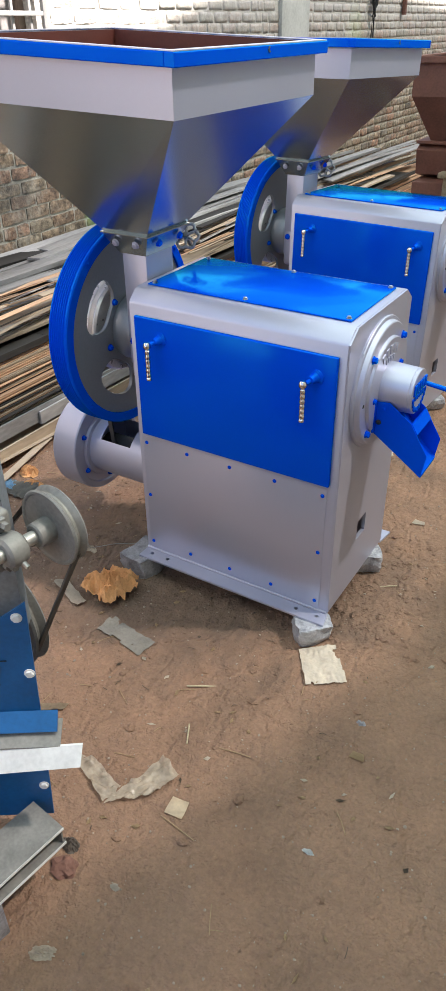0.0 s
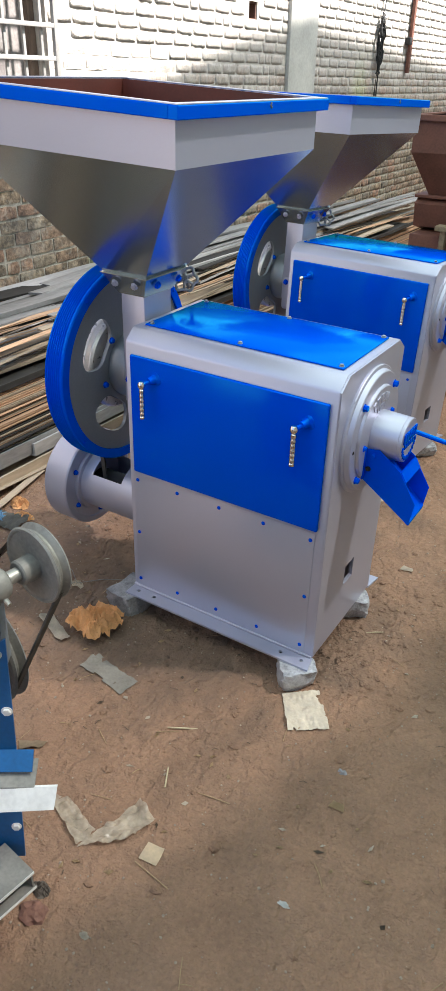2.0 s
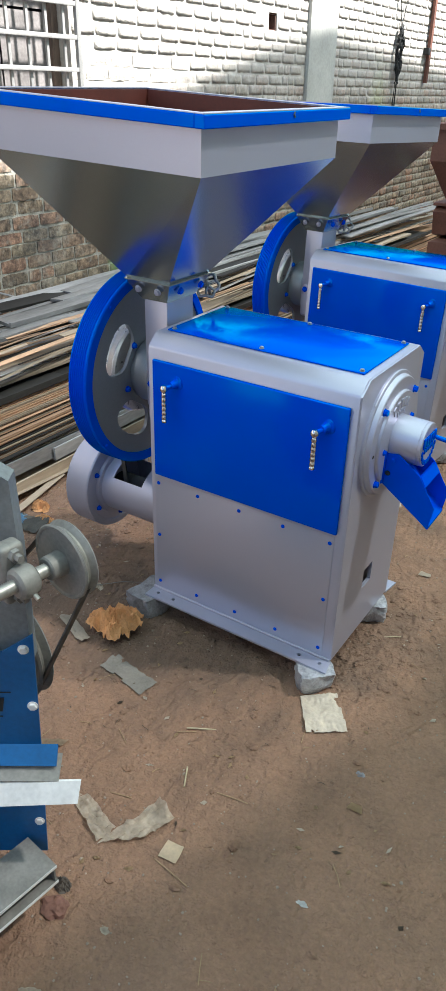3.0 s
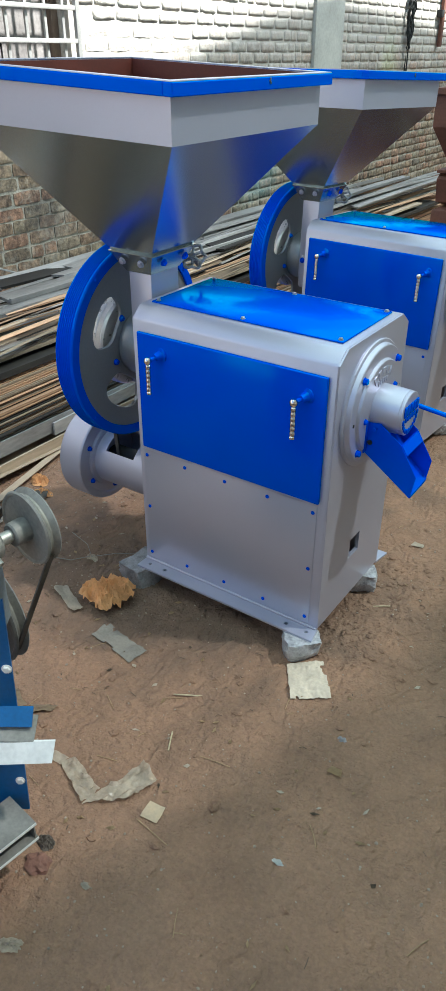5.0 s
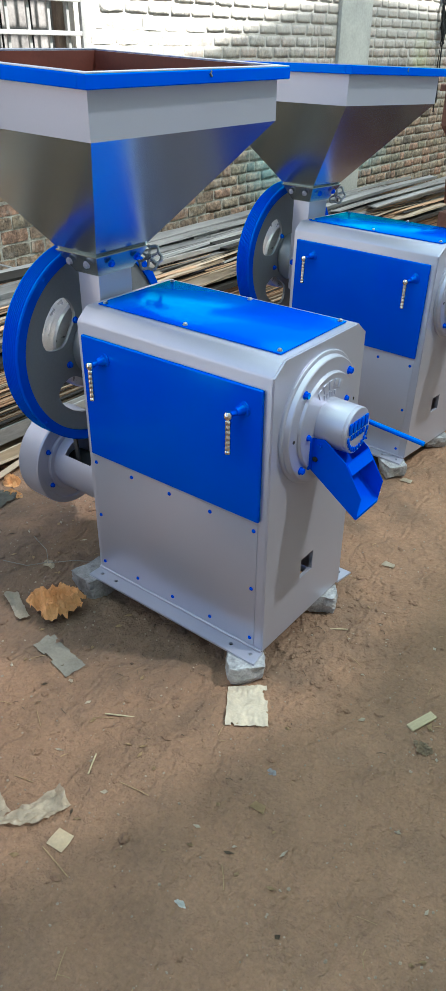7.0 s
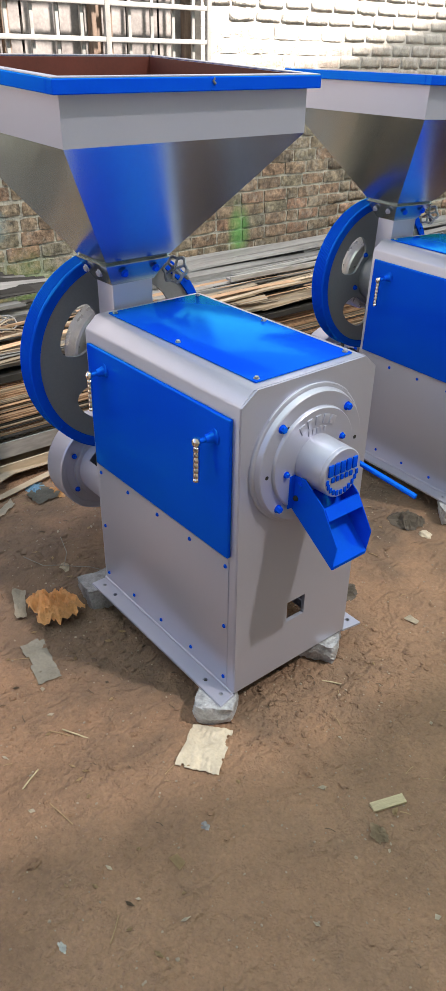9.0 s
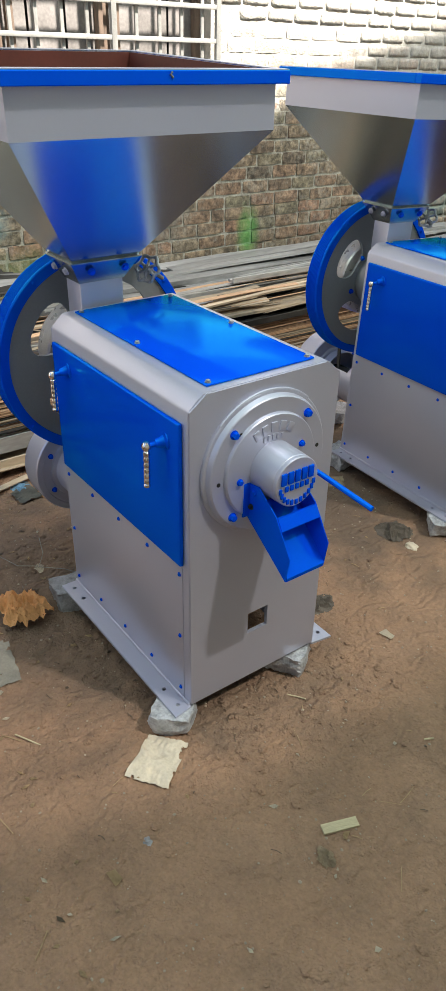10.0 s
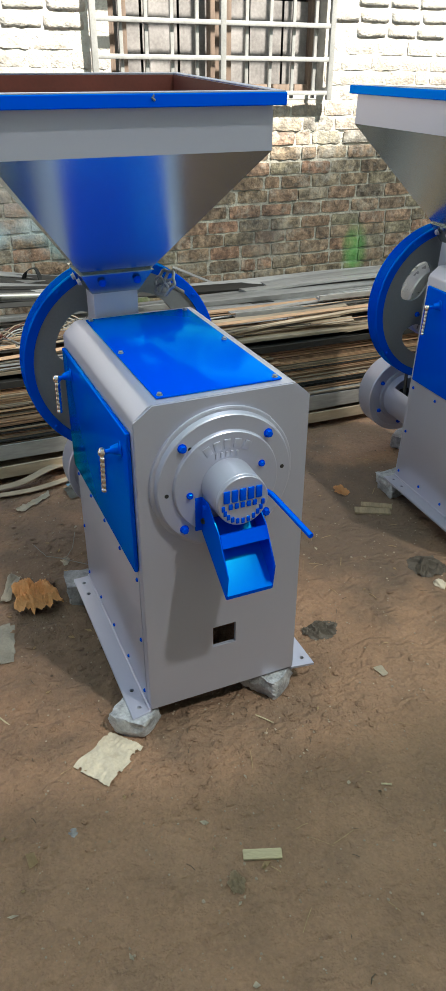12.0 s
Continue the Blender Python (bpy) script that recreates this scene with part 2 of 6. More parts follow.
    scuff.inputs[1].default_value = 0.22
    l.new(wv.outputs["Fac"], scuff.inputs[0])
    l.new(c.outputs["Fac"], scuff.inputs[2])
    s = n.new("ShaderNodeMath")
    s.operation = "MULTIPLY_ADD"
    s.inputs[1].default_value = 0.4
    l.new(b.outputs["Fac"], s.inputs[0])
    l.new(scuff.outputs[0], s.inputs[2])
    bp = n.new("ShaderNodeBump")
    bp.inputs["Strength"].default_value, bp.inputs["Distance"].default_value = 1.0, 0.022
    l.new(s.outputs[0], bp.inputs["Height"])
    l.new(bp.outputs[0], p.inputs["Normal"])
    return m


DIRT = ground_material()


def brick_material(name, base, mortar):
    """Old fired brick or its lime joints, with sprayed paint marks that have places of their own."""
    m = mat(name, base, 0.92, 0.0, 0.45, 1.5, 13, 75, 1.0, 0.016)
    n, l = m.node_tree.nodes, m.node_tree.links
    p = n["Principled BSDF"]
    tone = p.inputs["Base Color"].links[0].from_socket
    oi, ge = n.new("ShaderNodeObjectInfo"), n.new("ShaderNodeNewGeometry")
    l.new(ge.outputs["Position"], n["Mapping"].inputs["Vector"])
    wash = n.new("ShaderNodeTexNoise")
    wash.inputs["Scale"].default_value, wash.inputs["Detail"].default_value = 2.2, 9
    l.new(ge.outputs["Position"], wash.inputs["Vector"])
    last = n.new("ShaderNodeMix")
    last.data_type = "RGBA"
    if mortar:
        last.inputs["B"].default_value = (0.30, 0.27, 0.22, 1)
        l.new(tone, last.inputs["A"])
    else:
        rnd = n.new("ShaderNodeMath")
        rnd.operation = "ADD"
        l.new(oi.outputs["Random"], rnd.inputs[0])
        l.new(ge.outputs["Random Per Island"], rnd.inputs[1])
        fr = n.new("ShaderNodeMath")
        fr.operation = "FRACT"
        l.new(rnd.outputs[0], fr.inputs[0])
        ramp = n.new("ShaderNodeValToRGB")
        e = ramp.color_ramp.elements
        e[0].position, e[0].color = 0.0, (0.50, 0.53, 0.52, 1)
        e[1].position, e[1].color = 1.0, (1.20, 1.22, 1.14, 1)
        for pos, c in ((0.22, (1.10, 0.92, 0.80, 1)), (0.42, (0.86, 0.96, 0.86, 1)), (0.60, (1.24, 0.92, 0.80, 1)), (0.82, (1.06, 1.06, 0.96, 1))):
            k = e.new(pos)
            k.color = c
        l.new(fr.outputs[0], ramp.inputs[0])
        mu = n.new("ShaderNodeMix")
        mu.data_type, mu.blend_type = "RGBA", "MULTIPLY"
        mu.inputs["Factor"].default_value = 1
        l.new(tone, mu.inputs["A"])
        l.new(ramp.outputs[0], mu.inputs["B"])
        # burnt, chipped and dusty spots on each face
        chip = n.new("ShaderNodeTexNoise")
        chip.inputs["Scale"].default_value, chip.inputs["Detail"].default_value, chip.inputs["Roughness"].default_value = 26, 8, 0.72
        l.new(ge.outputs["Position"], chip.inputs["Vector"])
        cr = n.new("ShaderNodeValToRGB")
        cr.color_ramp.elements[0].position, cr.color_ramp.elements[1].position = 0.36, 0.66
        cr.color_ramp.elements[0].color, cr.color_ramp.elements[1].color = (0.42, 0.41, 0.42, 1), (1.42, 1.38, 1.32, 1)
        l.new(chip.outputs["Fac"], cr.inputs[0])
        spot = n.new("ShaderNodeMix")
        spot.data_type, spot.blend_type = "RGBA", "MULTIPLY"
        spot.inputs["Factor"].default_value = 1
        l.new(mu.outputs["Result"], spot.inputs["A"])
        l.new(cr.outputs[0], spot.inputs["B"])
        mu = spot
        last.inputs["B"].default_value = (0.42, 0.385, 0.325, 1)
        l.new(mu.outputs["Result"], last.inputs["A"])
    # lime smears worn off in patches
    smear = n.new("ShaderNodeTexNoise")
    smear.inputs["Scale"].default_value, smear.inputs["Detail"].default_value, smear.inputs["Roughness"].default_value = 16, 8, 0.7
    l.new(ge.outputs["Position"], smear.inputs["Vector"])
    both = n.new("ShaderNodeMath")
    both.operation = "MULTIPLY_ADD"
    both.inputs[1].default_value = 0.5
    l.new(wash.outputs["Fac"], both.inputs[0])
    l.new(smear.outputs["Fac"], both.inputs[2])
    wr = n.new("ShaderNodeMapRange")
    wr.inputs["From Min"].default_value, wr.inputs["From Max"].default_value = 0.76, 1.0
    wr.inputs["To Max"].default_value = 0.65
    l.new(both.outputs[0], wr.inputs["Value"])
    l.new(wr.outputs[0], last.inputs["Factor"])
    # paler upper wall with ragged lower edge: limewash, sunlit brightness painted in
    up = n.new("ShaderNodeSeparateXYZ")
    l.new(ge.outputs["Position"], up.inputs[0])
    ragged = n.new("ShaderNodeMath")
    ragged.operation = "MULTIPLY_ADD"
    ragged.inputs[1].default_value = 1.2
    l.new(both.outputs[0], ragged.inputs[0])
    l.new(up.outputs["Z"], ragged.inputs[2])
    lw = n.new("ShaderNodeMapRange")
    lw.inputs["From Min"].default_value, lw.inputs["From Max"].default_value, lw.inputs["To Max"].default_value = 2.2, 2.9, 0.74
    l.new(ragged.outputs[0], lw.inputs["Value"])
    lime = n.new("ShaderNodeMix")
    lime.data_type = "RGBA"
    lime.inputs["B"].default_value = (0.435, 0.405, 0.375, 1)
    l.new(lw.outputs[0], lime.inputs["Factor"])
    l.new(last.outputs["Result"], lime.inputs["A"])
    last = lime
    for (y, z, ry, rz, col, k) in ((0.05, 1.28, 0.55, 0.30, (0.54, 0.49, 0.455), 0.6), (-0.7, 1.1, 0.9, 0.5, (0.54, 0.49, 0.46), 0.48), (2.72, 0.68, 0.10, 0.20, (0.10, 0.33, 0.08), 0.75), (2.75, 0.46, 0.14, 0.10, (0.12, 0.30, 0.09), 0.6),
                                   (0.95, 0.55, 0.25, 0.22, (0.14, 0.28, 0.09), 0.55), (0.62, 0.92, 0.22, 0.13, (0.30, 0.55, 0.62), 0.6), (0.08, 0.97, 0.17, 0.09, (0.50, 0.66, 0.74), 0.8), (0.36, 1.0, 0.12, 0.08, (0.52, 0.62, 0.66), 0.7),
                                   (4.7, 0.9, 0.5, 0.3, (0.15, 0.42, 0.45), 0.4), (6.3, 1.0, 0.7, 0.35, (0.12, 0.36, 0.40), 0.5),
                                   (1.95, 0.88, 0.2, 0.2, (0.04, 0.04, 0.045), 0.5), (7.6, 1.6, 0.25, 0.5, (0.30, 0.36, 0.12), 0.35)):
        sub = n.new("ShaderNodeVectorMath")
        sub.operation = "SUBTRACT"
        sub.inputs[1].default_value = (0, y, z)
        l.new(ge.outputs["Position"], sub.inputs[0])
        mul = n.new("ShaderNodeVectorMath")
        mul.operation = "MULTIPLY"
        mul.inputs[1].default_value = (0, 1 / ry, 1 / rz)
        l.new(sub.outputs[0], mul.inputs[0])
        ln = n.new("ShaderNodeVectorMath")
        ln.operation = "LENGTH"
        l.new(mul.outputs[0], ln.inputs[0])
        ad = n.new("ShaderNodeMath")
        ad.operation = "ADD"
        l.new(ln.outputs["Value"], ad.inputs[0])
        l.new(both.outputs[0], ad.inputs[1])
        fa = n.new("ShaderNodeMapRange")
        fa.inputs["From Min"].default_value, fa.inputs["From Max"].default_value = 1.95, 1.0
        fa.inputs["To Max"].default_value = k
        l.new(ad.outputs[0], fa.inputs["Value"])
        mm = n.new("ShaderNodeMix")
        mm.data_type = "RGBA"
        mm.inputs["B"].default_value = (*col, 1)
        l.new(fa.outputs[0], mm.inputs["Factor"])
        l.new(last.outputs["Result"], mm.inputs["A"])
        last = mm
    l.new(last.outputs["Result"], p.inputs["Base Color"])
    return m


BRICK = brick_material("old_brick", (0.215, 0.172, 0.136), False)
MORTAR = brick_material("lime_mortar", (0.36, 0.335, 0.285), True)


def sheet_material():
    """Pale green translucent roof sheet: it glows with the light from above and lets a little straight through."""
    m = bpy.data.materials.new("green_roof_sheet")
    m.use_nodes = True
    n, l = m.node_tree.nodes, m.node_tree.links
    n.remove(n["Principled BSDF"])
    t, d, mx = n.new("ShaderNodeBsdfTransparent"), n.new("ShaderNodeBsdfTranslucent"), n.new("ShaderNodeMixShader")
    d.inputs["Color"].default_value = (0.222, 0.280, 0.253, 1)
    mx.inputs["Fac"].default_value = 1 - SHEET_CLEAR
    l.new(t.outputs[0], mx.inputs[1])
    l.new(d.outputs[0], mx.inputs[2])
    l.new(mx.outputs[0], n["Material Output"].inputs["Surface"])
    return m


ROOF = sheet_material()

# ---- mesh tools ----


def mesh_of(bm, name, material, smooth=30):
    me = bpy.data.meshes.new(name)
    bmesh.ops.recalc_face_normals(bm, faces=bm.faces)
    if smooth:
        lim = radians(smooth)
        for f in bm.faces:
            f.smooth = True
        for e in bm.edges:
            e.smooth = len(e.link_faces) == 2 and e.calc_face_angle(0) < lim
    bm.to_mesh(me)
    bm.free()
    me.materials.append(material)
    return me


def part(name, bm, material, parent=None, label="", smooth=30):
    ob = new(name, mesh_of(bm, name, material, smooth))
    if parent is not None:
        ob.parent = parent
    return tagged(ob, label)


def thing(name, label, category, group="", at=(0, 0, 0)):
    ob = new(name)
    ob.empty_display_size = 0.1
    ob.location = at
    return tagged(ob, label, category, group)


def box(x0, x1, y0, y1, z0, z1, bevel=0.0, seg=2, bm=None):
    own = bmesh.new()
    bmesh.ops.create_cube(own, size=1, matrix=Matrix.Translation(((x0 + x1) / 2, (y0 + y1) / 2, (z0 + z1) / 2)) @ Matrix.Diagonal((x1 - x0, y1 - y0, z1 - z0, 1)))
    if bevel:
        bmesh.ops.bevel(own, geom=own.edges[:], offset=bevel, segments=seg, affect="EDGES", profile=0.5)
    return join(bm, own)


def join(bm, own):
    if bm is None:
        return own
    me = bpy.data.meshes.new("tmp")
    own.to_mesh(me)
    own.free()
    bm.from_mesh(me)
    bpy.data.meshes.remove(me)
    return bm


def frame_to(p0, way):
    """A matrix whose z runs along way from p0."""
    return Matrix.Translation(p0) @ Vector(way).to_track_quat("Z", "Y").to_matrix().to_4x4()


def lathe(profile, p0, way, seg=32, bm=None, closed=False):
    """Turn (along, radius) points round the axis from p0 along way."""
    bm = bm or bmesh.new()
    m = frame_to(p0, way)
    rings = []
    for a, r in profile:
        if r < 1e-6:
            rings.append([bm.verts.new(m @ Vector((0, 0, a)))])
        else:
            rings.append([bm.verts.new(m @ Vector((r * math.cos(k * math.tau / seg), r * math.sin(k * math.tau / seg), a))) for k in range(seg)])
    pairs = list(zip(rings, rings[1:])) + ([(rings[-1], rings[0])] if closed else [])
    for a, b in pairs:
        for k in range(seg):
            q = [a[k % len(a)], a[(k + 1) % len(a)], b[(k + 1) % len(b)], b[k % len(b)]]
            q = list(dict.fromkeys(q))
            if len(q) > 2:
                bm.faces.new(q)
    return bm


def rod(p0, p1, r, seg=12, bm=None, r2=None):
    p0, p1 = Vector(p0), Vector(p1)
    h = (p1 - p0).length
    r2 = r if r2 is None else r2
    return lathe([(0, 0), (0, r), (h, r2), (h, 0)], p0, p1 - p0, seg, bm)


def sweep(points, r, seg=8, bm=None):
    """A round bar through the points."""
    bm = bm or bmesh.new()
    pts = [Vector(p) for p in points]
    rings = []
    for i, p in enumerate(pts):
        d = (pts[min(i + 1, len(pts) - 1)] - pts[max(i - 1, 0)]).normalized()
        m = frame_to(p, d)
        rings.append([bm.verts.new(m @ Vector((r * math.cos(k * math.tau / seg), r * math.sin(k * math.tau / seg), 0))) for k in range(seg)])
    for a, b in zip(rings, rings[1:]):
        for k in range(seg):
            bm.faces.new((a[k], a[(k + 1) % seg], b[(k + 1) % seg], b[k]))
    bm.faces.new(rings[0])
    bm.faces.new(rings[-1])
    return bm


def plate(loops, to3, thick, bm=None):
    """A flat plate from an outline and holes in two dimensions; to3(u, v, w) sets it into space, w from 0 to thick."""
    bm = bm or bmesh.new()
    flat = [p for lo in loops for p in lo]
    lo_v = [bm.verts.new(to3(u, v, 0)) for u, v in flat]
    hi_v = [bm.verts.new(to3(u, v, thick)) for u, v in flat]
    for t in tessellate_polygon([[Vector((u, v, 0)) for u, v in lo] for lo in loops]):
        bm.faces.new([lo_v[i] for i in t])
        bm.faces.new([hi_v[i] for i in t])
    s = 0
    for lo in loops:
        k = len(lo)
        for i in range(k):
            a, b = s + i, s + (i + 1) % k
            bm.faces.new((lo_v[a], lo_v[b], hi_v[b], hi_v[a]))
        s += k
    return bm


def hex_bolt(p, way, r=0.008, h=0.006, bm=None, washer=True):
    """A six-sided head, on a round washer."""
    base = 0.0015 if washer else 0.0
    if washer:
        bm = lathe([(0, 0), (0, r * 1.45), (base, r * 1.45), (base, 0)], p, way, 14, bm)
    return lathe([(base, 0), (base, r * 1.12), (h, r * 1.12), (h + 0.001, r * 0.95), (h + 0.001, 0)], p, way, 6, bm)


def rough(bm, amount, scale, seed=0):
    for v in bm.verts:
        v.co += noise.noise_vector(v.co * scale + Vector((seed * 7.1, seed * 3.3, seed))) * amount
    return bm


# ---- ground ----


def ground_height(x, y):
    d = math.hypot(x, y)
    k = max(0.0, 1 - max(0, d - 7) / 10)
    v = Vector((x, y, 0))
    soil = math.exp(-((x + 0.55) / 0.75) ** 2 - ((y - 0.1) / 0.6) ** 2) * max(0.0, min(1.0, abs(noise.noise(v * 9)) * 2.4)) * 0.020
    loose = max(0.0, noise.noise(v * 2.3 + Vector((4, 9, 2))) + 0.25) + 1.1 * math.exp(-((x - 0.02) / 0.22) ** 2 - ((y - 0.25) / 0.42) ** 2)
    crumb = loose * (0.0060 * abs(noise.noise(v * 23 + Vector((1, 5, 0)))) + 0.0035 * abs(noise.noise(v * 47)))
    return k * (soil + crumb) + k * (0.010 * noise.noise(v * 1.3) + 0.006 * noise.noise(v * 4.1) + 0.0040 * noise.noise(v * 11) + 0.0026 * noise.noise(v * 27)) - 0.004


def build_ground():
    def axis(lo, hi, step):
        inner = list(np.arange(lo, hi + 1e-6, step))
        out, s, v = [], 0.2, hi
        while v < 900:
            v += s
            s *= 1.5
            out.append(v)
        left, s, v = [], 0.2, lo
        while v > -900:
            v -= s
            s *= 1.5
            left.append(v)
        return left[::-1] + inner + out
    xs, ys = axis(-2.0, 1.5, 0.012), axis(-1.6, 2.0, 0.012)
    verts = [(x, y, ground_height(x, y)) for y in ys for x in xs]
    w = len(xs)
    faces = [(j * w + i, j * w + i + 1, (j + 1) * w + i + 1, (j + 1) * w + i) for j in range(len(ys) - 1) for i in range(w - 1)]
    me = bpy.data.meshes.new("ground")
    me.from_pydata(verts, [], faces)
    me.polygons.foreach_set("use_smooth", [True] * len(faces))
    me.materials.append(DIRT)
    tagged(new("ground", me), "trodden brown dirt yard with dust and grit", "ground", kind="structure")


build_ground()

# ---- shell of the yard ----
WALL_X, WALL_TOP = -3.22, 3.7
WIN = (0.93, 2.36, 1.72, 3.3)         # window opening: y0, y1, z0, z1
VENT = (4.95, 5.10, 2.29, 2.43)       # small square hole


def back_wall():
    back, face, flush, up = -3.46, -3.2282, -3.2250, 1.50
    ys = [-6.0, WIN[0], WIN[1], VENT[0], VENT[1], 15.0]
    bm = bmesh.new()
    box(back, face, ys[0], ys[5], -0.05, up, bm=bm)
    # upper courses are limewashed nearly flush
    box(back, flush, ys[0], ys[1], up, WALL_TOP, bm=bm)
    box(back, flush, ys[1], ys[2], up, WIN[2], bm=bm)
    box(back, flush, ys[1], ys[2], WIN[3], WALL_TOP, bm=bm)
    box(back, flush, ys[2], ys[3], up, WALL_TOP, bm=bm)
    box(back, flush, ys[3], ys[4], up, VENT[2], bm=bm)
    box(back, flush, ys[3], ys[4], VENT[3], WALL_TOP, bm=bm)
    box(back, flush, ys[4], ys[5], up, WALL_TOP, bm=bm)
    return tagged(part("wall_back", bm, MORTAR, smooth=0), "old brick yard wall, limewash remains with sunlit tone painted in above, paint marks", "wall", kind="structure")


WALL = back_wall()
bm = bmesh.new()
for b in ((-3.47, -3.40, VENT[0], VENT[1], VENT[2], VENT[3]), (-3.46, -3.238, VENT[0] - 0.002, VENT[0] + 0.014, VENT[2], VENT[3]), (-3.46, -3.238, VENT[1] - 0.014, VENT[1] + 0.002, VENT[2], VENT[3]),
          (-3.46, -3.238, VENT[0] + 0.014, VENT[1] - 0.014, VENT[2] - 0.002, VENT[2] + 0.012), (-3.46, -3.238, VENT[0] + 0.014, VENT[1] - 0.014, VENT[3] - 0.012, VENT[3] + 0.002)):
    box(*b, bm=bm)
part("vent_lining", bm, VENT_SHADE, WALL, "red brick lining of the vent hole, its shade painted in", smooth=0)

# added sheet; its near-black colour stands for the unlit room
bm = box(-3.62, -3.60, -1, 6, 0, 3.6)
tagged(part("wall_room_behind", bm, ROOM_SHADE, smooth=0), "unseen room wall painted dark as the shade behind window and vent", "wall", kind="structure")

for nm, b in (("wall_south", (-3.5, 9, -8.3, -8.05, -0.05, 2.6)), ("wall_north", (-3.5, 12, 15.0, 15.25, -0.05, 3.7)), ("wall_east", (11.0, 11.25, -8.05, 15.0, -0.05, 2.8))):
    tagged(part(nm, box(*b), PLAIN_WALL, smooth=0), "plain plastered yard wall", "wall", kind="structure")

# plaster pier on the wall
bm = rough(box(-3.24, -3.185, 5.70, 6.30, -0.05, 3.7, 0.006), 0.004, 9)
tagged(part("pier", bm, PLASTER), "grey cement plaster pier on the brick wall", "pier", kind="structure")


def roof_sheet():
    """Unseen translucent yard sheets, edge shaped to throw the brick wall's gabled shade line."""
    line = [(-3.3, 3.98), (0.0, 3.98), (0.535, 3.98), (0.79, 3.98), (1.19, 3.98), (1.41, 3.98), (2.76, 3.99), (3.5, 4.1), (4.16, 4.42), (4.73, 4.6), (5.66, 4.81), (6.96, 5.0), (8.4, 4.93), (11, 4.75), (16, 4.4)]
    xs = [-1.7, -0.6, 0.6, 1.8, 3.3]
    bm = bmesh.new()
    curl = {-3.3: 0.47, 0.0: 0.44, 0.535: 0.37, 0.79: 0.28, 1.19: 0.05}        # this end of the free edge is raised to fit the shade line
    g = [[bm.verts.new((x, y, z + (curl.get(y, 0.0) if x < -1.6 else 0.0) + 0.12 * (x + 1.7) ** 0.8 + 0.05 * noise.noise(Vector((x, y, 3))))) for x in xs] for y, z in line]
    for a, b in zip(g, g[1:]):
        for i in range(len(xs) - 1):
            bm.faces.new((a[i], a[i + 1], b[i + 1], b[i]))
    tagged(part("roof_sheet", bm, ROOF), "unseen pale green translucent roof sheet over the yard", "roof sheet", kind="structure")


roof_sheet()

# unseen block added behind the camera to keep sun off the near ground
bm = plate([[(2.0, -7.9), (2.0, -1.3), (2.40, 0.05), (2.84, 1.35), (2.87, 14.8), (9.0, 14.8), (9.0, -7.9)]], lambda u, v, w: (u, v, -0.05 + w), 4.55)
tagged(part("shade_block", bm, PLAIN_WALL, smooth=0), "unseen plastered block added to shade the near ground", "building", kind="structure")


def window():
    y0, y1, z0, z1 = WIN
    win = tagged(thing("window_1", "barred window with dusty panes and pale grey grille", "window"), kind="structure")
    bm = bmesh.new()
    for a, b in ((y0, y0 + 0.06), (y1 - 0.06, y1), ((y0 + y1) / 2 - 0.03, (y0 + y1) / 2 + 0.03)):
        box(-3.40, -3.32, a, b, z0, z1, 0.004, bm=bm)
    for z in (z0, (z0 + z1) / 2, z1 - 0.06):
        box(-3.395, -3.325, y0, y1, z, z + 0.06, 0.004, bm=bm)
    part("window_frame", bm, WINDOW_WOOD, win, "weathered brown wooden frame")
    n = 6
    for i in range(n):
        w = (y1 - y0) / n
        for j in range(3):
            h = (z1 - z0) / 3
            part("pane", box(-3.372, -3.366, y0 + i * w + 0.008, y0 + (i + 1) * w - 0.008, z0 + j * h + 0.008, z0 + (j + 1) * h - 0.008), GLASS_DARK, win)
    part("window_sill", box(-3.43, -3.222, y0 + 0.004, y1 - 0.004, z0 - 0.03, z0 + 0.004, 0.004), PLASTER, win, "pale plastered sill")
    for y in (y0 + 0.10, y0 + 0.66, y0 + 0.77):
        part("shutter_post", box(-3.31, -3.275, y - 0.022, y + 0.022, z0 + 0.005, z1, 0.003), WINDOW_WOOD, win, "brown wooden shutter post")
    # outer grille of square bars, standing off the wall on brackets
    gx = GRILLE_X
    for y in (0.82, 1.615, 2.37):
        part("grille_post", box(gx - 0.014, gx + 0.014, y - 0.018, y + 0.018, 1.69, 3.35, 0.003), GRILLE, win)
    for z in (1.73, 1.918, 2.10, 2.285, 2.47, 2.655, 2.84, 3.025, 3.21):
        part("grille_rail", box(gx - 0.013, gx + 0.011, 0.81, 2.39, z - 0.013, z + 0.013, 0.003), GRILLE, win)
    for y in (0.985, 1.138, 1.296, 1.455, 1.782, 1.945, 2.105, 2.262):
        part("grille_bar", box(gx - 0.030, gx - 0.014, y - 0.011, y + 0.011, 1.70, 3.33, 0.002), GRILLE, win)
    for y in (0.82, 2.37):
        for z in (1.75, 3.2):
            part("bracket", box(-3.24, gx - 0.014, y - 0.012, y + 0.012, z - 0.012, z + 0.012, 0.002), GRILLE, win)


GRILLE_X = -3.16
window()


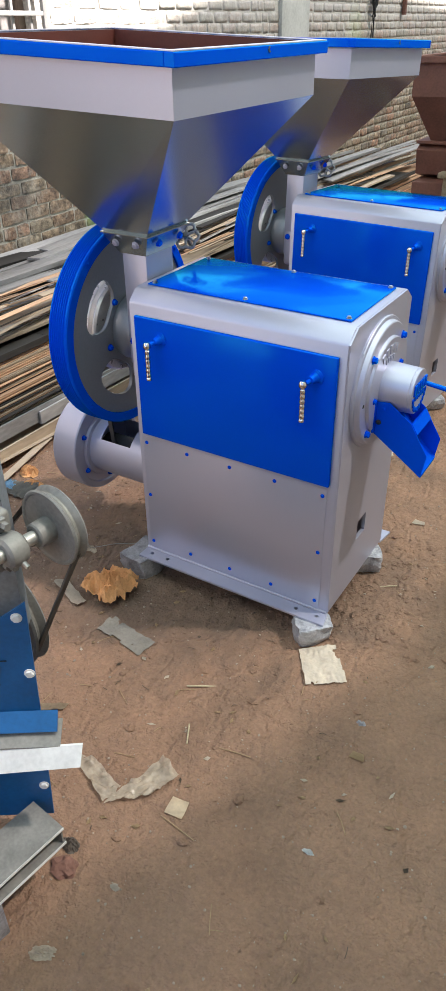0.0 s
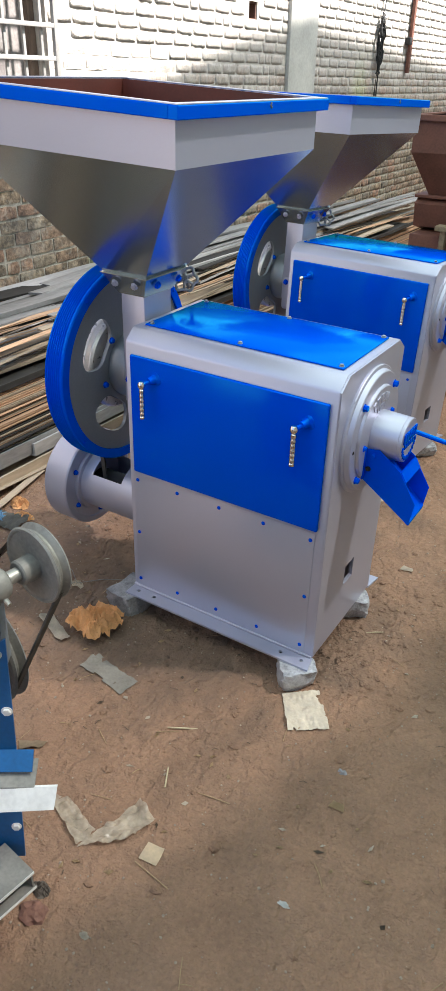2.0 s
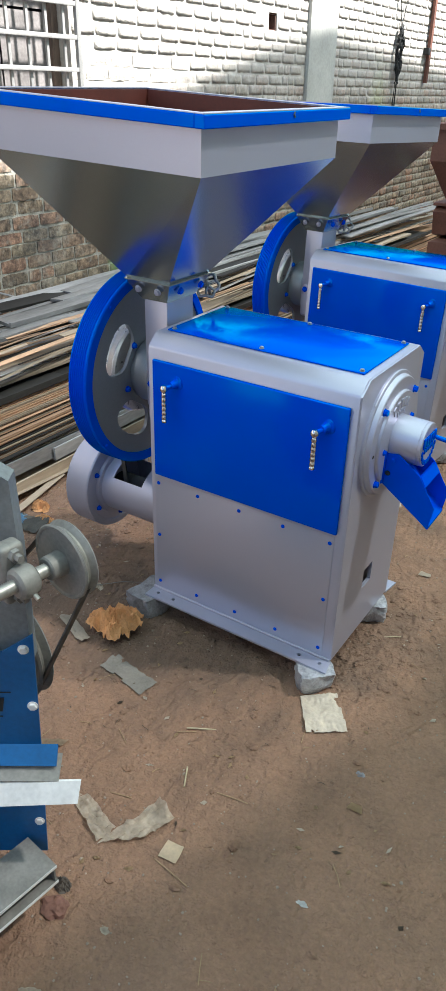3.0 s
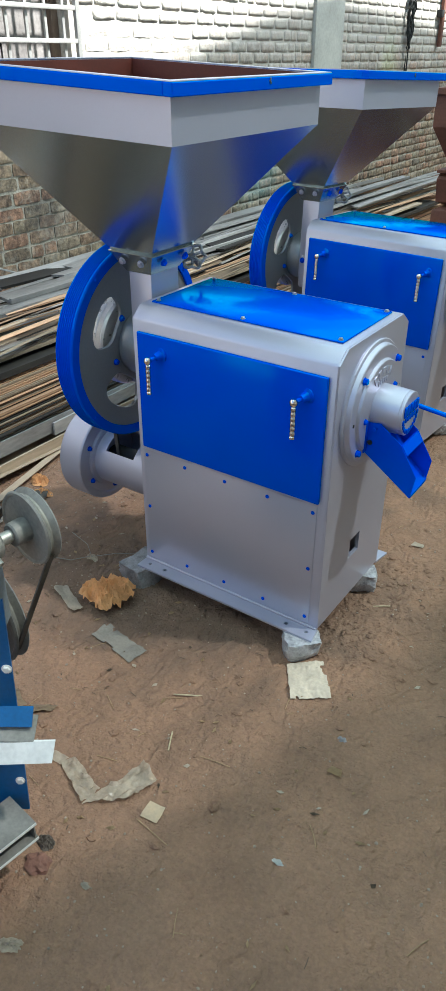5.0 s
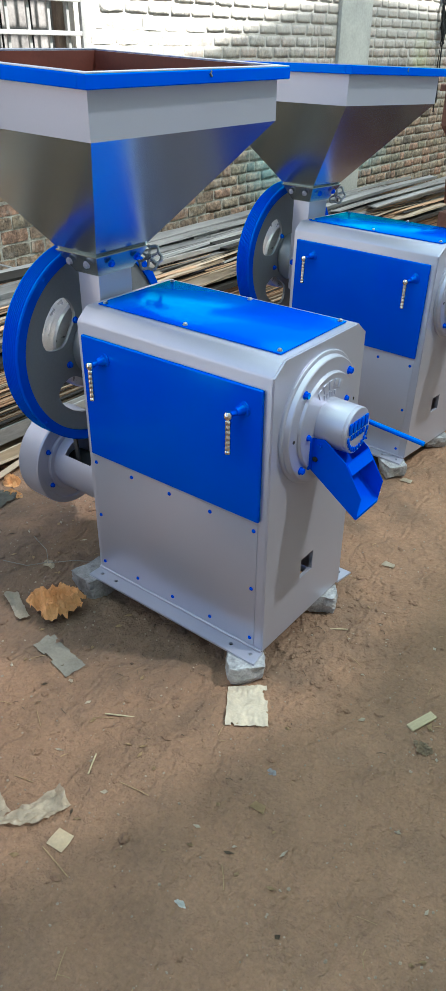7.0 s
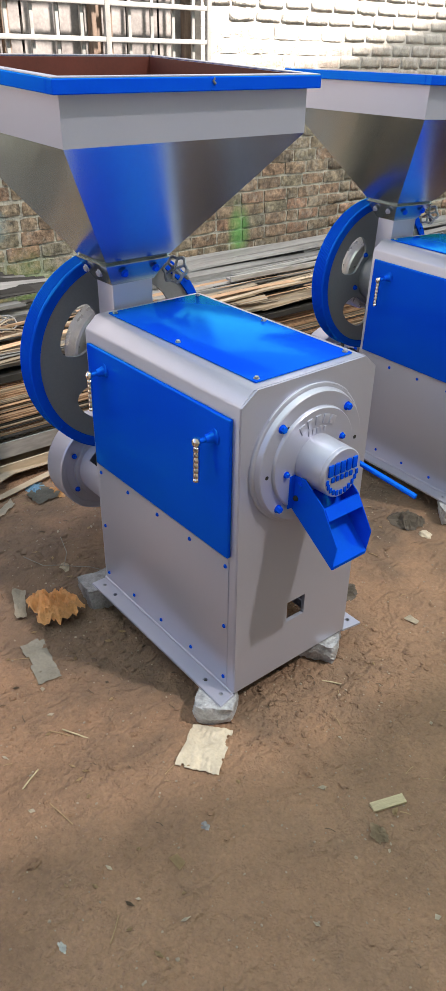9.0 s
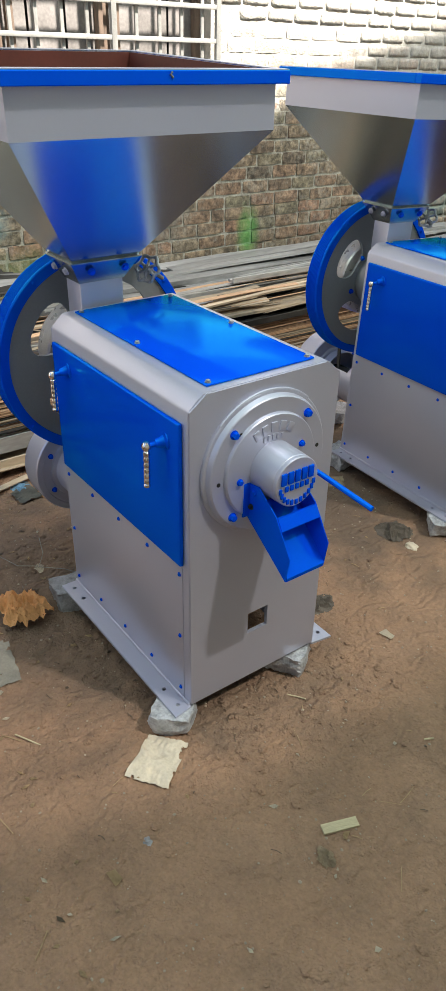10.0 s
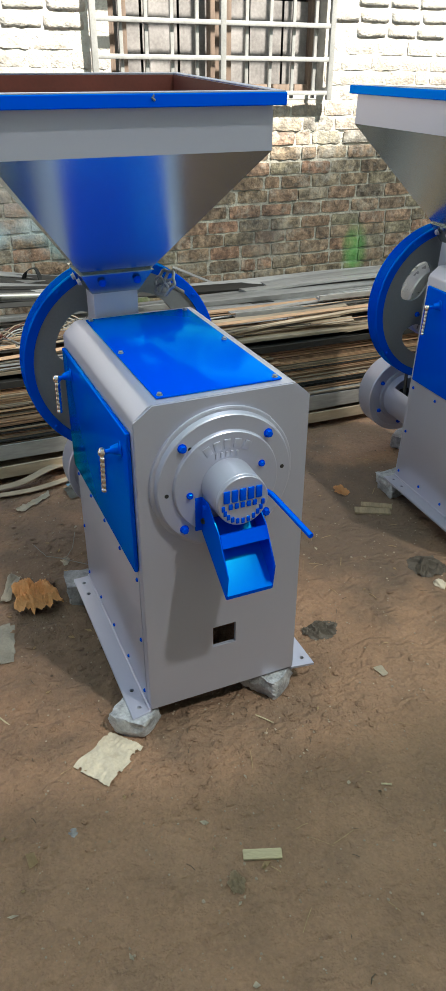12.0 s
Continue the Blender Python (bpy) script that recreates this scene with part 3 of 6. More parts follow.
# ---- rice mill ----
def rice_mill(loc, group, tip):
    """Silver and blue rice mill; x points to its outlet end, y across, z up, origin on the ground at the outlet corner."""
    T = thing("rice_mill", "silver and blue painted rice mill with square hopper on stones", "rice mill", group)
    LEN, W, Z0, ZT = -0.768, 0.502, 0.096, 1.112
    CH = 0.052
    y_in = 0.005
    # folded sheet over sides and roof
    prof = [(y_in, Z0), (y_in, 1.068), (y_in + 0.006, 1.078), (y_in + CH - 0.012, ZT - 0.004), (y_in + CH, ZT),
            (W - CH, ZT), (W - CH + 0.012, ZT - 0.004), (W - 0.006, 1.078), (W, 1.068), (W, Z0)]
    c = Vector((W / 2, 0.6))
    inn = []
    for y, z in prof:
        inn.append((y + (0.006 if y < W / 2 else -0.006), z - (0.006 if z > 1.0 else 0)))
    loop = prof + inn[::-1]
    bm = plate([loop], lambda u, v, w: (LEN + w, u, v), -LEN - 0.004)
    part("body", bm, SILVER, T, smooth=40)
    # end plates
    out = [(y_in + 0.001, Z0), (y_in + 0.001, 1.073), (y_in + CH, ZT - 0.0015), (W - CH, ZT - 0.0015), (W - 0.001, 1.073), (W - 0.001, Z0)]
    hole = [(0.215, 0.277), (0.291, 0.277), (0.291, 0.355), (0.215, 0.355)]
    fp = part("front_plate", plate([out, hole], lambda u, v, w: (-0.005 + w, u, v), 0.007), SILVER, T, smooth=0)
    bm = bmesh.new()
    for a, b in (((0.209, 0.271), (0.297, 0.277)), ((0.209, 0.355), (0.297, 0.361)), ((0.209, 0.277), (0.215, 0.355)), ((0.291, 0.277), (0.297, 0.355))):
        box(-0.011, -0.0055, a[0], b[0], a[1], b[1], bm=bm)
    part("hole_rim", bm, SILVER, fp)
    part("rear_plate", plate([[(a + (0.008 if a < .25 else -0.008), b - (0.008 if b > 1 else 0)) for a, b in out]], lambda u, v, w: (LEN + 0.002 + w, u, v), 0.005), SILVER, T, smooth=0)
    # base angles
    for side, (ya, yb) in enumerate(((-0.058, y_in + 0.03), (W - 0.03, 0.578))):
        holes = []
        yc = -0.026 if side == 0 else 0.552
        for x in (-0.728, -0.655, -0.105, -0.025):
            holes.append([(x + 0.0075 * math.cos(k * math.tau / 10), yc + 0.0075 * math.sin(k * math.tau / 10)) for k in range(10)])
        pl = plate([[(-0.768, -0.058), (0.014, -0.058), (0.0025, 0.004), (-0.04, 0.03), (-0.768, 0.03)] if side == 0 else [(-0.768, ya), (-0.04, ya), (0.0025, W - 0.002), (0.014, yb), (-0.768, yb)]] + holes, lambda u, v, w: (u, v, 0.084 + w), 0.008)
        f = part("base_angle", pl, SILVER, T, smooth=0)
        # a black disc in each hole stands for its shade
        for h in holes:
            cx = sum(p[0] for p in h) / 10
            part("bolt_hole_shade", lathe([(0, 0), (0, 0.0076), (0.003, 0.0076)], (cx, yc, 0.083), (0, 0, 1), 10), BLACK, f, "black disc painted as the shade in a drilled hole")
    part("weld_seam", sweep([(-0.768 + i * 0.0403, y_in - 0.003, Z0) for i in range(20)], 0.0042, 8), SILVER, T)
    # top cover plate
    tp = part("top_panel", box(-0.742, -0.03, 0.078, 0.432, ZT + 0.001, ZT + 0.006, 0.0015), BLUE, T, "glossy blue cover plate")
    for x in (-0.723, -0.385, -0.044):
        for y in (0.092, 0.417):
            part("bolt", hex_bolt((x, y, ZT + 0.006), (0, 0, 1), 0.0058, 0.006), VALVE, tp, "bare steel bolt")
    # side door
    dr = part("side_door", box(-0.744, -0.026, -0.009, y_in - 0.001, 0.606, 1.036, 0.0045, 3), BLUE, T, "smooth blue door")
    for x, z in ((-0.664, 0.962), (-0.111, 0.954)):
        h = part("handle", lathe([(0, 0), (0, 0.026), (0.004, 0.025), (0.008, 0.017), (0.03, 0.011), (0.03, 0)], (x + 0.022, -0.003, z + 0.012), (-0.3, -1, -0.12), 20), BLUE, dr, "blue boss of the door handle")
        bm = rod((x + 0.016, -0.026, z + 0.008), (x, -0.05, z), 0.007, 12)
        part("stem", bm, BLUE, h)
        pr = [(-0.013, 0.0), (-0.011, 0.008), (-0.005, 0.0125), (0, 0.0135), (0.006, 0.0125), (0.011, 0.009), (0.014, 0.0065)]
        s = 0.014
        for i in range(6):
            pr += [(s + 0.002, 0.0084), (s + 0.008, 0.0092), (s + 0.013, 0.0086), (s + 0.0139, 0.0072), (s + 0.0152, 0.0072)]
            s += 0.0155
        pr += [(s + 0.003, 0.0095), (s + 0.009, 0.009), (s + 0.011, 0.0)]
        part("grip", lathe(pr, (x, -0.05, z), (0.02, -0.03, -1), 18), CHROME, h, "beaded chrome grip")
    # lower side cover
    lp = part("lower_panel", box(-0.752, -0.034, y_in - 0.0022, y_in - 0.0004, 0.098, 0.592, 0.0006), SILVER, T, "silver lower cover plate")
    bolts = [(-0.736 + 0.172 * i, 0.567 if i < 4 else 0.565) for i in range(5)] + [(-0.737, 0.345), (-0.05, 0.34)] + [(-0.738 + 0.172 * i, 0.132) for i in range(5)]
    for x, z in bolts:
        part("bolt", hex_bolt((x, y_in - 0.002, z), (0, -1, 0), 0.0047, 0.0038), BLUE, lp, "blue bolt head")
    # outlet disc
    cy, cz = 0.243, 0.874
    dprof = [(0.0, 0.207), (0.009, 0.207), (0.0115, 0.2045), (0.0125, 0.1975), (0.0265, 0.1935), (0.029, 0.1905), (0.029, 0.152), (0.0365, 0.150), (0.039, 0.1475), (0.039, 0.0)]
    disc = part("outlet_disc", lathe(dprof, (0.001, cy, cz), (1, 0, 0), 72), SILVER, T)
    part("weld_bead", sweep([(0.0085, cy + 0.2055 * math.cos(radians(a)), cz + 0.2055 * math.sin(radians(a))) for a in range(48, 137, 4)], 0.0042, 8), SILVER, disc, "raised weld bead")
    for a in (45, 135, 225, 315):
        p = (0.030, cy + 0.172 * math.cos(radians(a)), cz + 0.172 * math.sin(radians(a)))
        part("bolt", hex_bolt(p, (1, 0, 0), 0.0088, 0.012), BLUE, disc, "blue bolt head")
    for a in (22, 188):
        part("bolt", hex_bolt((0.040, cy + 0.108 * math.cos(radians(a)), cz + 0.108 * math.sin(radians(a))), (1, 0, 0), 0.0068, 0.008), BLUE, disc, "small blue bolt head")
    part("bolt", hex_bolt((0.040, cy + 0.105, cz - 0.055), (1, 0, 0), 0.0088, 0.011), BLUE, disc, "blue bolt head")
    # black discs on the face stand for the shade of drilled holes
    for a, r in ((183, 0.168), (4, 0.168), (131, 0.152)):
        part("drill_hole_shade", lathe([(0, 0), (0, 0.006), (0.0012, 0.006), (0.0012, 0)], (0.0295, cy + r * math.cos(radians(a)), cz + r * math.sin(radians(a))), (1, 0, 0), 12), BLACK, disc, "black disc painted as the shade in a drilled hole")
    # cast lettering kept as plain raised bars along an arc
    for i in range(5):
        a = radians(118 - 14 * i)
        bm = box(-0.010, 0.010, -0.013, 0.013, -0.001, 0.0032, 0.001)
        bm.transform(Matrix.Translation((0.0395, cy, cz)) @ Matrix.Rotation(a, 4, "X") @ Matrix.Translation((0, 0.117, 0)) @ Matrix(((0, 0, 1, 0), (0, 1, 0, 0), (-1, 0, 0, 0), (0, 0, 0, 1))))
        part("cast_bar", bm, SILVER, disc, "raised cast bar")
    for i in range(5):
        part("cast_bar", box(0.0385, 0.0425, cy - 0.034 + i * 0.0145, cy - 0.0265 + i * 0.0145, cz + 0.080 - 0.0007 * (i - 2) ** 2, cz + 0.096 - 0.0007 * (i - 2) ** 2, 0.001), SILVER, disc, "raised cast bar")
    hubl = 0.142
    hub = part("outlet_hub", lathe([(0.036, 0.0775), (0.040, 0.0745), (hubl - 0.014, 0.0715), (hubl - 0.013, 0.0705), (hubl - 0.010, 0.0712), (hubl - 0.002, 0.0708), (hubl, 0.0685), (hubl - 0.0005, 0.0)], (0, cy, cz), (1, 0, 0), 48), SILVER, T)
    for i in range(5):
        part("relief_bar", box(hubl, hubl + 0.005, cy - 0.055 + i * 0.0225, cy - 0.038 + i * 0.0225, cz + 0.004, cz + 0.038, 0.0012), BLUE, hub, "raised blue bar")
    for i in range(5):
        part("relief_bar", box(hubl, hubl + 0.004, cy - 0.041 + i * 0.017, cy - 0.030 + i * 0.017, cz - 0.017, cz - 0.002, 0.001), BLUE, hub, "raised blue bar")
    for i in range(11):
        a = radians(192 + 15.6 * i)
        y, z = cy + 0.057 * math.cos(a), cz + 0.057 * math.sin(a)
        part("relief_bar", box(hubl, hubl + 0.004, y - 0.0045, y + 0.0045, z - 0.0075, z + 0.0075, 0.001), BLUE, hub, "raised blue bar")
    # discharge chute
    ch = part("chute", plate([[(0.03, 0.762), (0.05, 0.778), (0.207, 0.634), (0.205, 0.622), (0.198, 0.622), (0.03, 0.755)]], lambda u, v, w: (u, 0.173 + w, v), 0.131), BLUE, T, "blue sheet metal discharge chute")
    side = [(0.036, 0.844), (0.078, 0.850), (0.152, 0.797), (0.214, 0.700), (0.203, 0.622), (0.03, 0.742)]
    part("chute_side", plate([side], lambda u, v, w: (u, 0.170 + w, v), 0.003), BLUE, ch)
    part("chute_side", plate([side], lambda u, v, w: (u, 0.304 + w, v), 0.003), BLUE, ch)
    part("cross_bar", plate([[(0.150, 0.792), (0.157, 0.794), (0.176, 0.764), (0.170, 0.762)]], lambda u, v, w: (u, 0.173 + w, v), 0.131), BLUE, ch)
    part("inner_flap", plate([[(0.06, 0.790), (0.064, 0.792), (0.128, 0.735), (0.124, 0.733)]], lambda u, v, w: (u, 0.176 + w, v), 0.125), BLUE, ch)
    part("bracket", box(0.036, 0.041, 0.150, 0.172, 0.745, 0.848, 0.001), BLUE, ch)
    part("bolt", hex_bolt((0.062, 0.170, 0.826), (0, -1, 0), 0.007, 0.006), BLUE, ch)
    part("bolt", hex_bolt((0.05, 0.170, 0.778), (0, -1, 0), 0.006, 0.006), BLACK, ch, "black bolt head")
    part("lever", sweep([(0.045, 0.300, 0.862), (0.11, 0.325, 0.868), (0.125, 0.330, 0.868), (0.14, 0.333, 0.865), (0.306, 0.352, 0.838)], 0.0075, 10), BLUE, T, "blue adjusting rod")
    # hopper
    hx0, hx1, hy0, hy1 = -1.200, -0.420, -0.197, 0.576
    nx0, nx1, ny0, ny1 = -0.894, -0.754, 0.098, 0.290
    zb, zr, zc = 1.631, 1.776, 1.262
    def ring_sheet(levels, inner, name, material, parent):
        bm = bmesh.new()
        rings = []
        for (x0, x1, y0, y1, z) in levels + [(x0 + inner, x1 - inner, y0 + inner, y1 - inner, z) for x0, x1, y0, y1, z in levels[::-1]]:
            rings.append([bm.verts.new(p) for p in ((x0, y0, z), (x1, y0, z), (x1, y1, z), (x0, y1, z))])
        for a, b in zip(rings, rings[1:] + rings[:1]):
            for k in range(4):
                bm.faces.new((a[k], a[(k + 1) % 4], b[(k + 1) % 4], b[k]))
        return part(name, lean(bm), material, parent, smooth=0)

    def lean(bm):
        """The hopper stands slightly tipped towards the outlet end."""
        for v in bm.verts:
            v.co.z += tip * max(0.0, (v.co.z - zc) / (zr - zc)) * (hx1 - v.co.x)
        return bm
    hop = ring_sheet([(nx0 - 0.016, nx1 + 0.016, ny0 - 0.016, ny1 + 0.016, zc), (hx0, hx1, hy0, hy1, zb), (hx0, hx1, hy0, hy1, zr)], 0.003, "hopper", SILVER_GLOSS, T)
    hop.data.materials.append(SILVER)
    for f in hop.data.polygons:
        if f.center.z > zb + 0.02:
            f.material_index = 1
    ring_sheet([(nx0 + .006, nx1 - .006, ny0 + .006, ny1 - .006, zc + 0.008), (hx0 + .005, hx1 - .005, hy0 + .005, hy1 - .005, zb + 0.002), (hx0 + .005, hx1 - .005, hy0 + .005, hy1 - .005, zr - .001)], 0.002, "hopper_lining", RED_OXIDE, hop)["label"] = "red oxide primed inside of the hopper"
    bm = bmesh.new()
    o = 0.028
    for a in ((hx0 - o, hx0 + 0.002, hy0 - o, hy1 + o), (hx1 - 0.002, hx1 + o, hy0 - o, hy1 + o), (hx0 + 0.002, hx1 - 0.002, hy0 - o, hy0 + 0.002), (hx0 + 0.002, hx1 - 0.002, hy1 - 0.002, hy1 + o)):
        box(*a, zr - 0.031, zr + 0.001, 0.002, 1, bm=bm)
    rim = part("hopper_rim", lean(bm), BLUE, hop, "blue angle iron rim")
    part("weld_mark", sweep([(hx1 + o + 0.001, 0.226, zr - 0.004), (hx1 + o + 0.002, 0.220, zr - 0.009), (hx1 + o + 0.001, 0.228, zr - 0.016)], 0.003, 6), GREY_IRON, rim, "bare weld mark on the rim")
    bm = bmesh.new()
    for a in ((hx0 - o + .003, hx0 + 0.004, hy0 - o + .003, hy1 + o - .003), (hx1 - 0.004, hx1 + o - .003, hy0 - o + .003, hy1 + o - .003), (hx0 + 0.004, hx1 - 0.004, hy0 - o + .003, hy0 + 0.004), (hx0 + 0.004, hx1 - 0.004, hy1 - 0.004, hy1 + o - .003)):
        box(*a, zr + 0.0015, zr + 0.004, bm=bm)
    part("rim_top", lean(bm), SILVER, hop, "silver sprayed top of the rim", smooth=0)
    # collar and neck
    col = ring_sheet([(nx0 - e, nx1 + e, ny0 - e, ny1 + e, z) for e, z in ((-0.017, 1.190), (0.022, 1.258), (0.025, 1.2595), (0.025, 1.2625))], 0.02, "collar", SILVER_GLOSS, T)
    for y in (ny0 + 0.045, ny1 - 0.03):
        part("bolt", hex_bolt((nx1 + 0.016, y, 1.232), (1, 0, -0.38), 0.009, 0.009), BLUE, col, "blue bolt head")
    for x in (nx0 + 0.03, nx1 - 0.03):
        part("bolt", hex_bolt((x, ny0 - 0.016, 1.232), (0, -1, -0.38), 0.009, 0.009), SILVER, col)
    part("neck", box(nx0 + 0.023, nx1 - 0.020, ny0 + 0.020, ny1 - 0.020, 0.80, 1.215, 0.004, 2), SILVER, T)
    # slide handwheel beside the neck
    hw = (-0.785, 0.370, 1.200)
    m = frame_to(hw, (0.38, -0.8, 0.5))
    bm = bmesh.new()
    rings = []
    for k in range(48):
        t = k * math.tau / 48
        r = 0.041 + 0.0045 * math.cos(6 * t)
        rings.append([bm.verts.new(m @ Vector(((r + 0.0062 * math.cos(q)) * math.cos(t), (r + 0.0062 * math.cos(q)) * math.sin(t), 0.0055 * math.sin(q)))) for q in [i * math.tau / 8 for i in range(8)]])
    for a, b in zip(rings, rings[1:] + rings[:1]):
        for k in range(8):
            bm.faces.new((a[k], a[(k + 1) % 8], b[(k + 1) % 8], b[k]))
    vw = part("handwheel", bm, VALVE, T, "small dull steel handwheel with a lobed rim")
    for k in range(6):
        a = (k + 0.5) * math.tau / 6
        part("spoke", rod(m @ Vector((0.008 * math.cos(a), 0.008 * math.sin(a), 0.004)), m @ Vector((0.037 * math.cos(a), 0.037 * math.sin(a), 0)), 0.0056, 8, r2=0.0042), VALVE, vw)
    part("hub", rod(m @ Vector((0, 0, -0.02)), m @ Vector((0, 0, 0.012)), 0.0115, 10), VALVE, vw)
    part("nut", rod(m @ Vector((0, 0, 0.011)), m @ Vector((0, 0, 0.019)), 0.0075, 6), STEEL, vw)
    part("spindle", rod(m @ Vector((0, 0, -0.10)), m @ Vector((0, 0, -0.012)), 0.007, 8), GREY_IRON, vw)
    # flywheel
    fx, fy, fz, R = -0.956, 0.258, 0.882, 0.370
    web_r = 0.338
    outer = [(web_r * math.cos(k * math.tau / 64), web_r * math.sin(k * math.tau / 64)) for k in range(64)]
    holes = []
    for a0 in (55, 147, 237, 327):
        h = []
        for k in range(24):
            t = k * math.tau / 24
            rr, aa = 0.203 + 0.062 * math.copysign(abs(math.sin(t)) ** 0.7, math.sin(t)), radians(a0) + 0.45 * math.copysign(abs(math.cos(t)) ** 0.7, math.cos(t))
            h.append((rr * math.cos(aa), rr * math.sin(aa)))
        holes.append(h)
    fw = part("flywheel", plate([outer] + holes, lambda u, v, w: (fx - 0.009 - w, fy + u, fz + v), 0.014), SILVER_SHADED, T, "silver flywheel web, shade painted in, with four round openings")
    prof = [(0.0, web_r - 0.004), (0.0, R - 0.004), (0.004, R)]
    w, n = 0.082, 7
    for i in range(n):
        a = 0.011 + i * 0.009
        prof += [(a, R), (a + 0.004, R - 0.004), (a + 0.0055, R - 0.004), (a + 0.0075, R)]
    prof += [(w - 0.004, R), (w, R - 0.004), (w, web_r - 0.004), (0.035, web_r - 0.006)]
    rm = part("flywheel_rim", lathe(prof, (fx, fy, fz), (-1, 0, 0), 96, closed=True), BLUE, fw, "blue grooved rim")
    for a in (128, 218, 308, 38):
        part("bolt", hex_bolt((fx + 0.0005, fy + 0.354 * math.cos(radians(a)), fz + 0.354 * math.sin(radians(a))), (1, 0, 0), 0.0055, 0.004), BLUE, fw)
    for a in (130, 197, 331):
        part("bolt", hex_bolt((fx - 0.008, fy + 0.146 * math.cos(radians(a)), fz + 0.146 * math.sin(radians(a))), (1, 0, 0), 0.0085, 0.010), BLUE, fw, "blue bolt head")
    part("bearing_hub", lathe([(-0.012, 0.0), (-0.012, 0.118), (0.0, 0.122), (0.012, 0.122), (0.050, 0.117), (0.066, 0.112), (0.080, 0.098), (0.098, 0.080), (0.105, 0.0)], (fx + 0.004, fy, fz), (1, 0, 0), 40), SILVER_SHADED, T, "round silver bearing housing, shade painted in")
    part("bearing_saddle", box(-0.873, -0.79, 0.116, 0.37, 0.74, 0.925, 0.02, 4), SILVER, T)
    part("bolt", hex_bolt((-0.848, 0.116, 0.888), (0, -1, 0), 0.010, 0.010), BLUE, T, "blue bolt head")
    # grooved drive pulley behind the flywheel, with its hub
    pp = [(0.0, 0.10)] + [(0.0, 0.170), (0.008, 0.176), (0.016, 0.160), (0.026, 0.160), (0.034, 0.176), (0.042, 0.160), (0.052, 0.160), (0.060, 0.176), (0.068, 0.160), (0.078, 0.160), (0.086, 0.176), (0.094, 0.170), (0.094, 0.10)]
    pu = part("drive_pulley", lathe(pp, (fx - 0.040, fy, fz), (-1, 0, 0), 56, closed=True), BRIGHT, T, "bare bright steel grooved drive pulley")
    part("pulley_hub", lathe([(0.0, 0.0), (0.0, 0.06), (0.17, 0.06), (0.175, 0.055), (0.175, 0)], (fx - 0.03, fy, fz), (-1, 0, 0), 32), SILVER, pu)
    # blower pipe low at the rear
    py, pz, pr = 0.235, 0.352, 0.120
    bm = bmesh.new()
    seg, xs = 40, [-1.14, -1.075, -0.99, -0.93, -0.86, -0.764]
    rings = [[bm.verts.new((x, py + pr * math.sin(k * math.tau / seg), pz + pr * math.cos(k * math.tau / seg))) for k in range(seg)] for x in xs]
    for i, (a, b) in enumerate(zip(rings, rings[1:])):
        for k in range(seg):
            mid = (k + 0.5) * 360 / seg
            if i in (1, 2) and (mid < 50 or mid > 310):
                continue
            bm.faces.new((a[k], a[(k + 1) % seg], b[(k + 1) % seg], b[k]))
    part("blower_pipe", bm, SILVER, T)
    # black core added so the slot shows a shaded inside
    part("pipe_shade_core", lathe([(0.0, 0.0), (0.0, 0.062), (0.34, 0.062)], (-1.14, py, pz - 0.02), (1, 0, 0), 40), BLACK, T, "black core painted as the shade inside the pipe")
    drum = part("blower_drum", lathe([(0.0, 0.0), (0.0, 0.196), (0.007, 0.202), (0.112, 0.202), (0.118, 0.198), (0.118, 0.176), (0.112, 0.172), (0.112, 0.139), (0.124, 0.136), (0.126, 0.13), (0.126, 0.0)], (-1.25, py, pz), (1, 0, 0), 56), SILVER, T)
    for a in (30, 90, 150, 210, 270, 330):
        part("bolt", hex_bolt((-1.137, py + 0.152 * math.cos(radians(a)), pz + 0.152 * math.sin(radians(a))), (1, 0, 0), 0.0075, 0.010), BLUE, drum, "blue bolt head")
    part("belt", plate([[(-1.048, 0.30), (-1.030, 0.30), (-1.052, 0.52), (-1.070, 0.52)]], lambda u, v, w: (u, 0.18 + w, v), 0.008), RUBBER, T, "grey drive belt")
    T.matrix_basis = loc
    return T


MILL_GROUP = "rice mills in the yard"
MILL_A, MILL_B = pose(-0.0073, 0.0041, -0.0033, 0.45, 0.63, -0.24), pose(-0.260, 1.581, -0.012, -1.6, 0.9, -3.1)
mill_a = rice_mill(MILL_A, MILL_GROUP, 0.043)
mill_b = rice_mill(MILL_B, MILL_GROUP, 0.0)
mill_b["label"] = "silver and blue painted rice mill standing nearer the brick wall"


# ---- stones under the mills ----
def stone(m, lx, ly, sx, sy, sz, seed, material=None, power=0.75, label="broken grey concrete lump under the mill foot"):
    """A broken lump whose top meets the foot of the mill at m."""
    x, y, top = m @ Vector((lx, ly, 0.0838))
    bm = bmesh.new()
    bmesh.ops.create_icosphere(bm, subdivisions=4, radius=1.0)
    for v in bm.verts:
        c = v.co.normalized()
        k = max(abs(c.x), abs(c.y), abs(c.z)) ** power
        v.co = Vector((c.x / k * sx, c.y / k * sy, c.z / k * sz))
    rough(bm, min(sx, sy) * 0.22, 13, seed)
    rough(bm, min(sx, sy) * 0.10, 38, seed + 3)
    rough(bm, min(sx, sy) * 0.05, 90, seed + 5)
    lo = min(v.co.z for v in bm.verts)
    for v in bm.verts:
        v.co.z = min(v.co.z - lo - 0.006, top + 0.001 * noise.noise(v.co * 30))
    ob = part("stone", bm, material or STONE, None, smooth=22)
    ob.location = (x, y, 0)
    ob.rotation_euler = (0, 0, seed * 0.7)
    return tagged(ob, label, "stone", "stones under the mills")


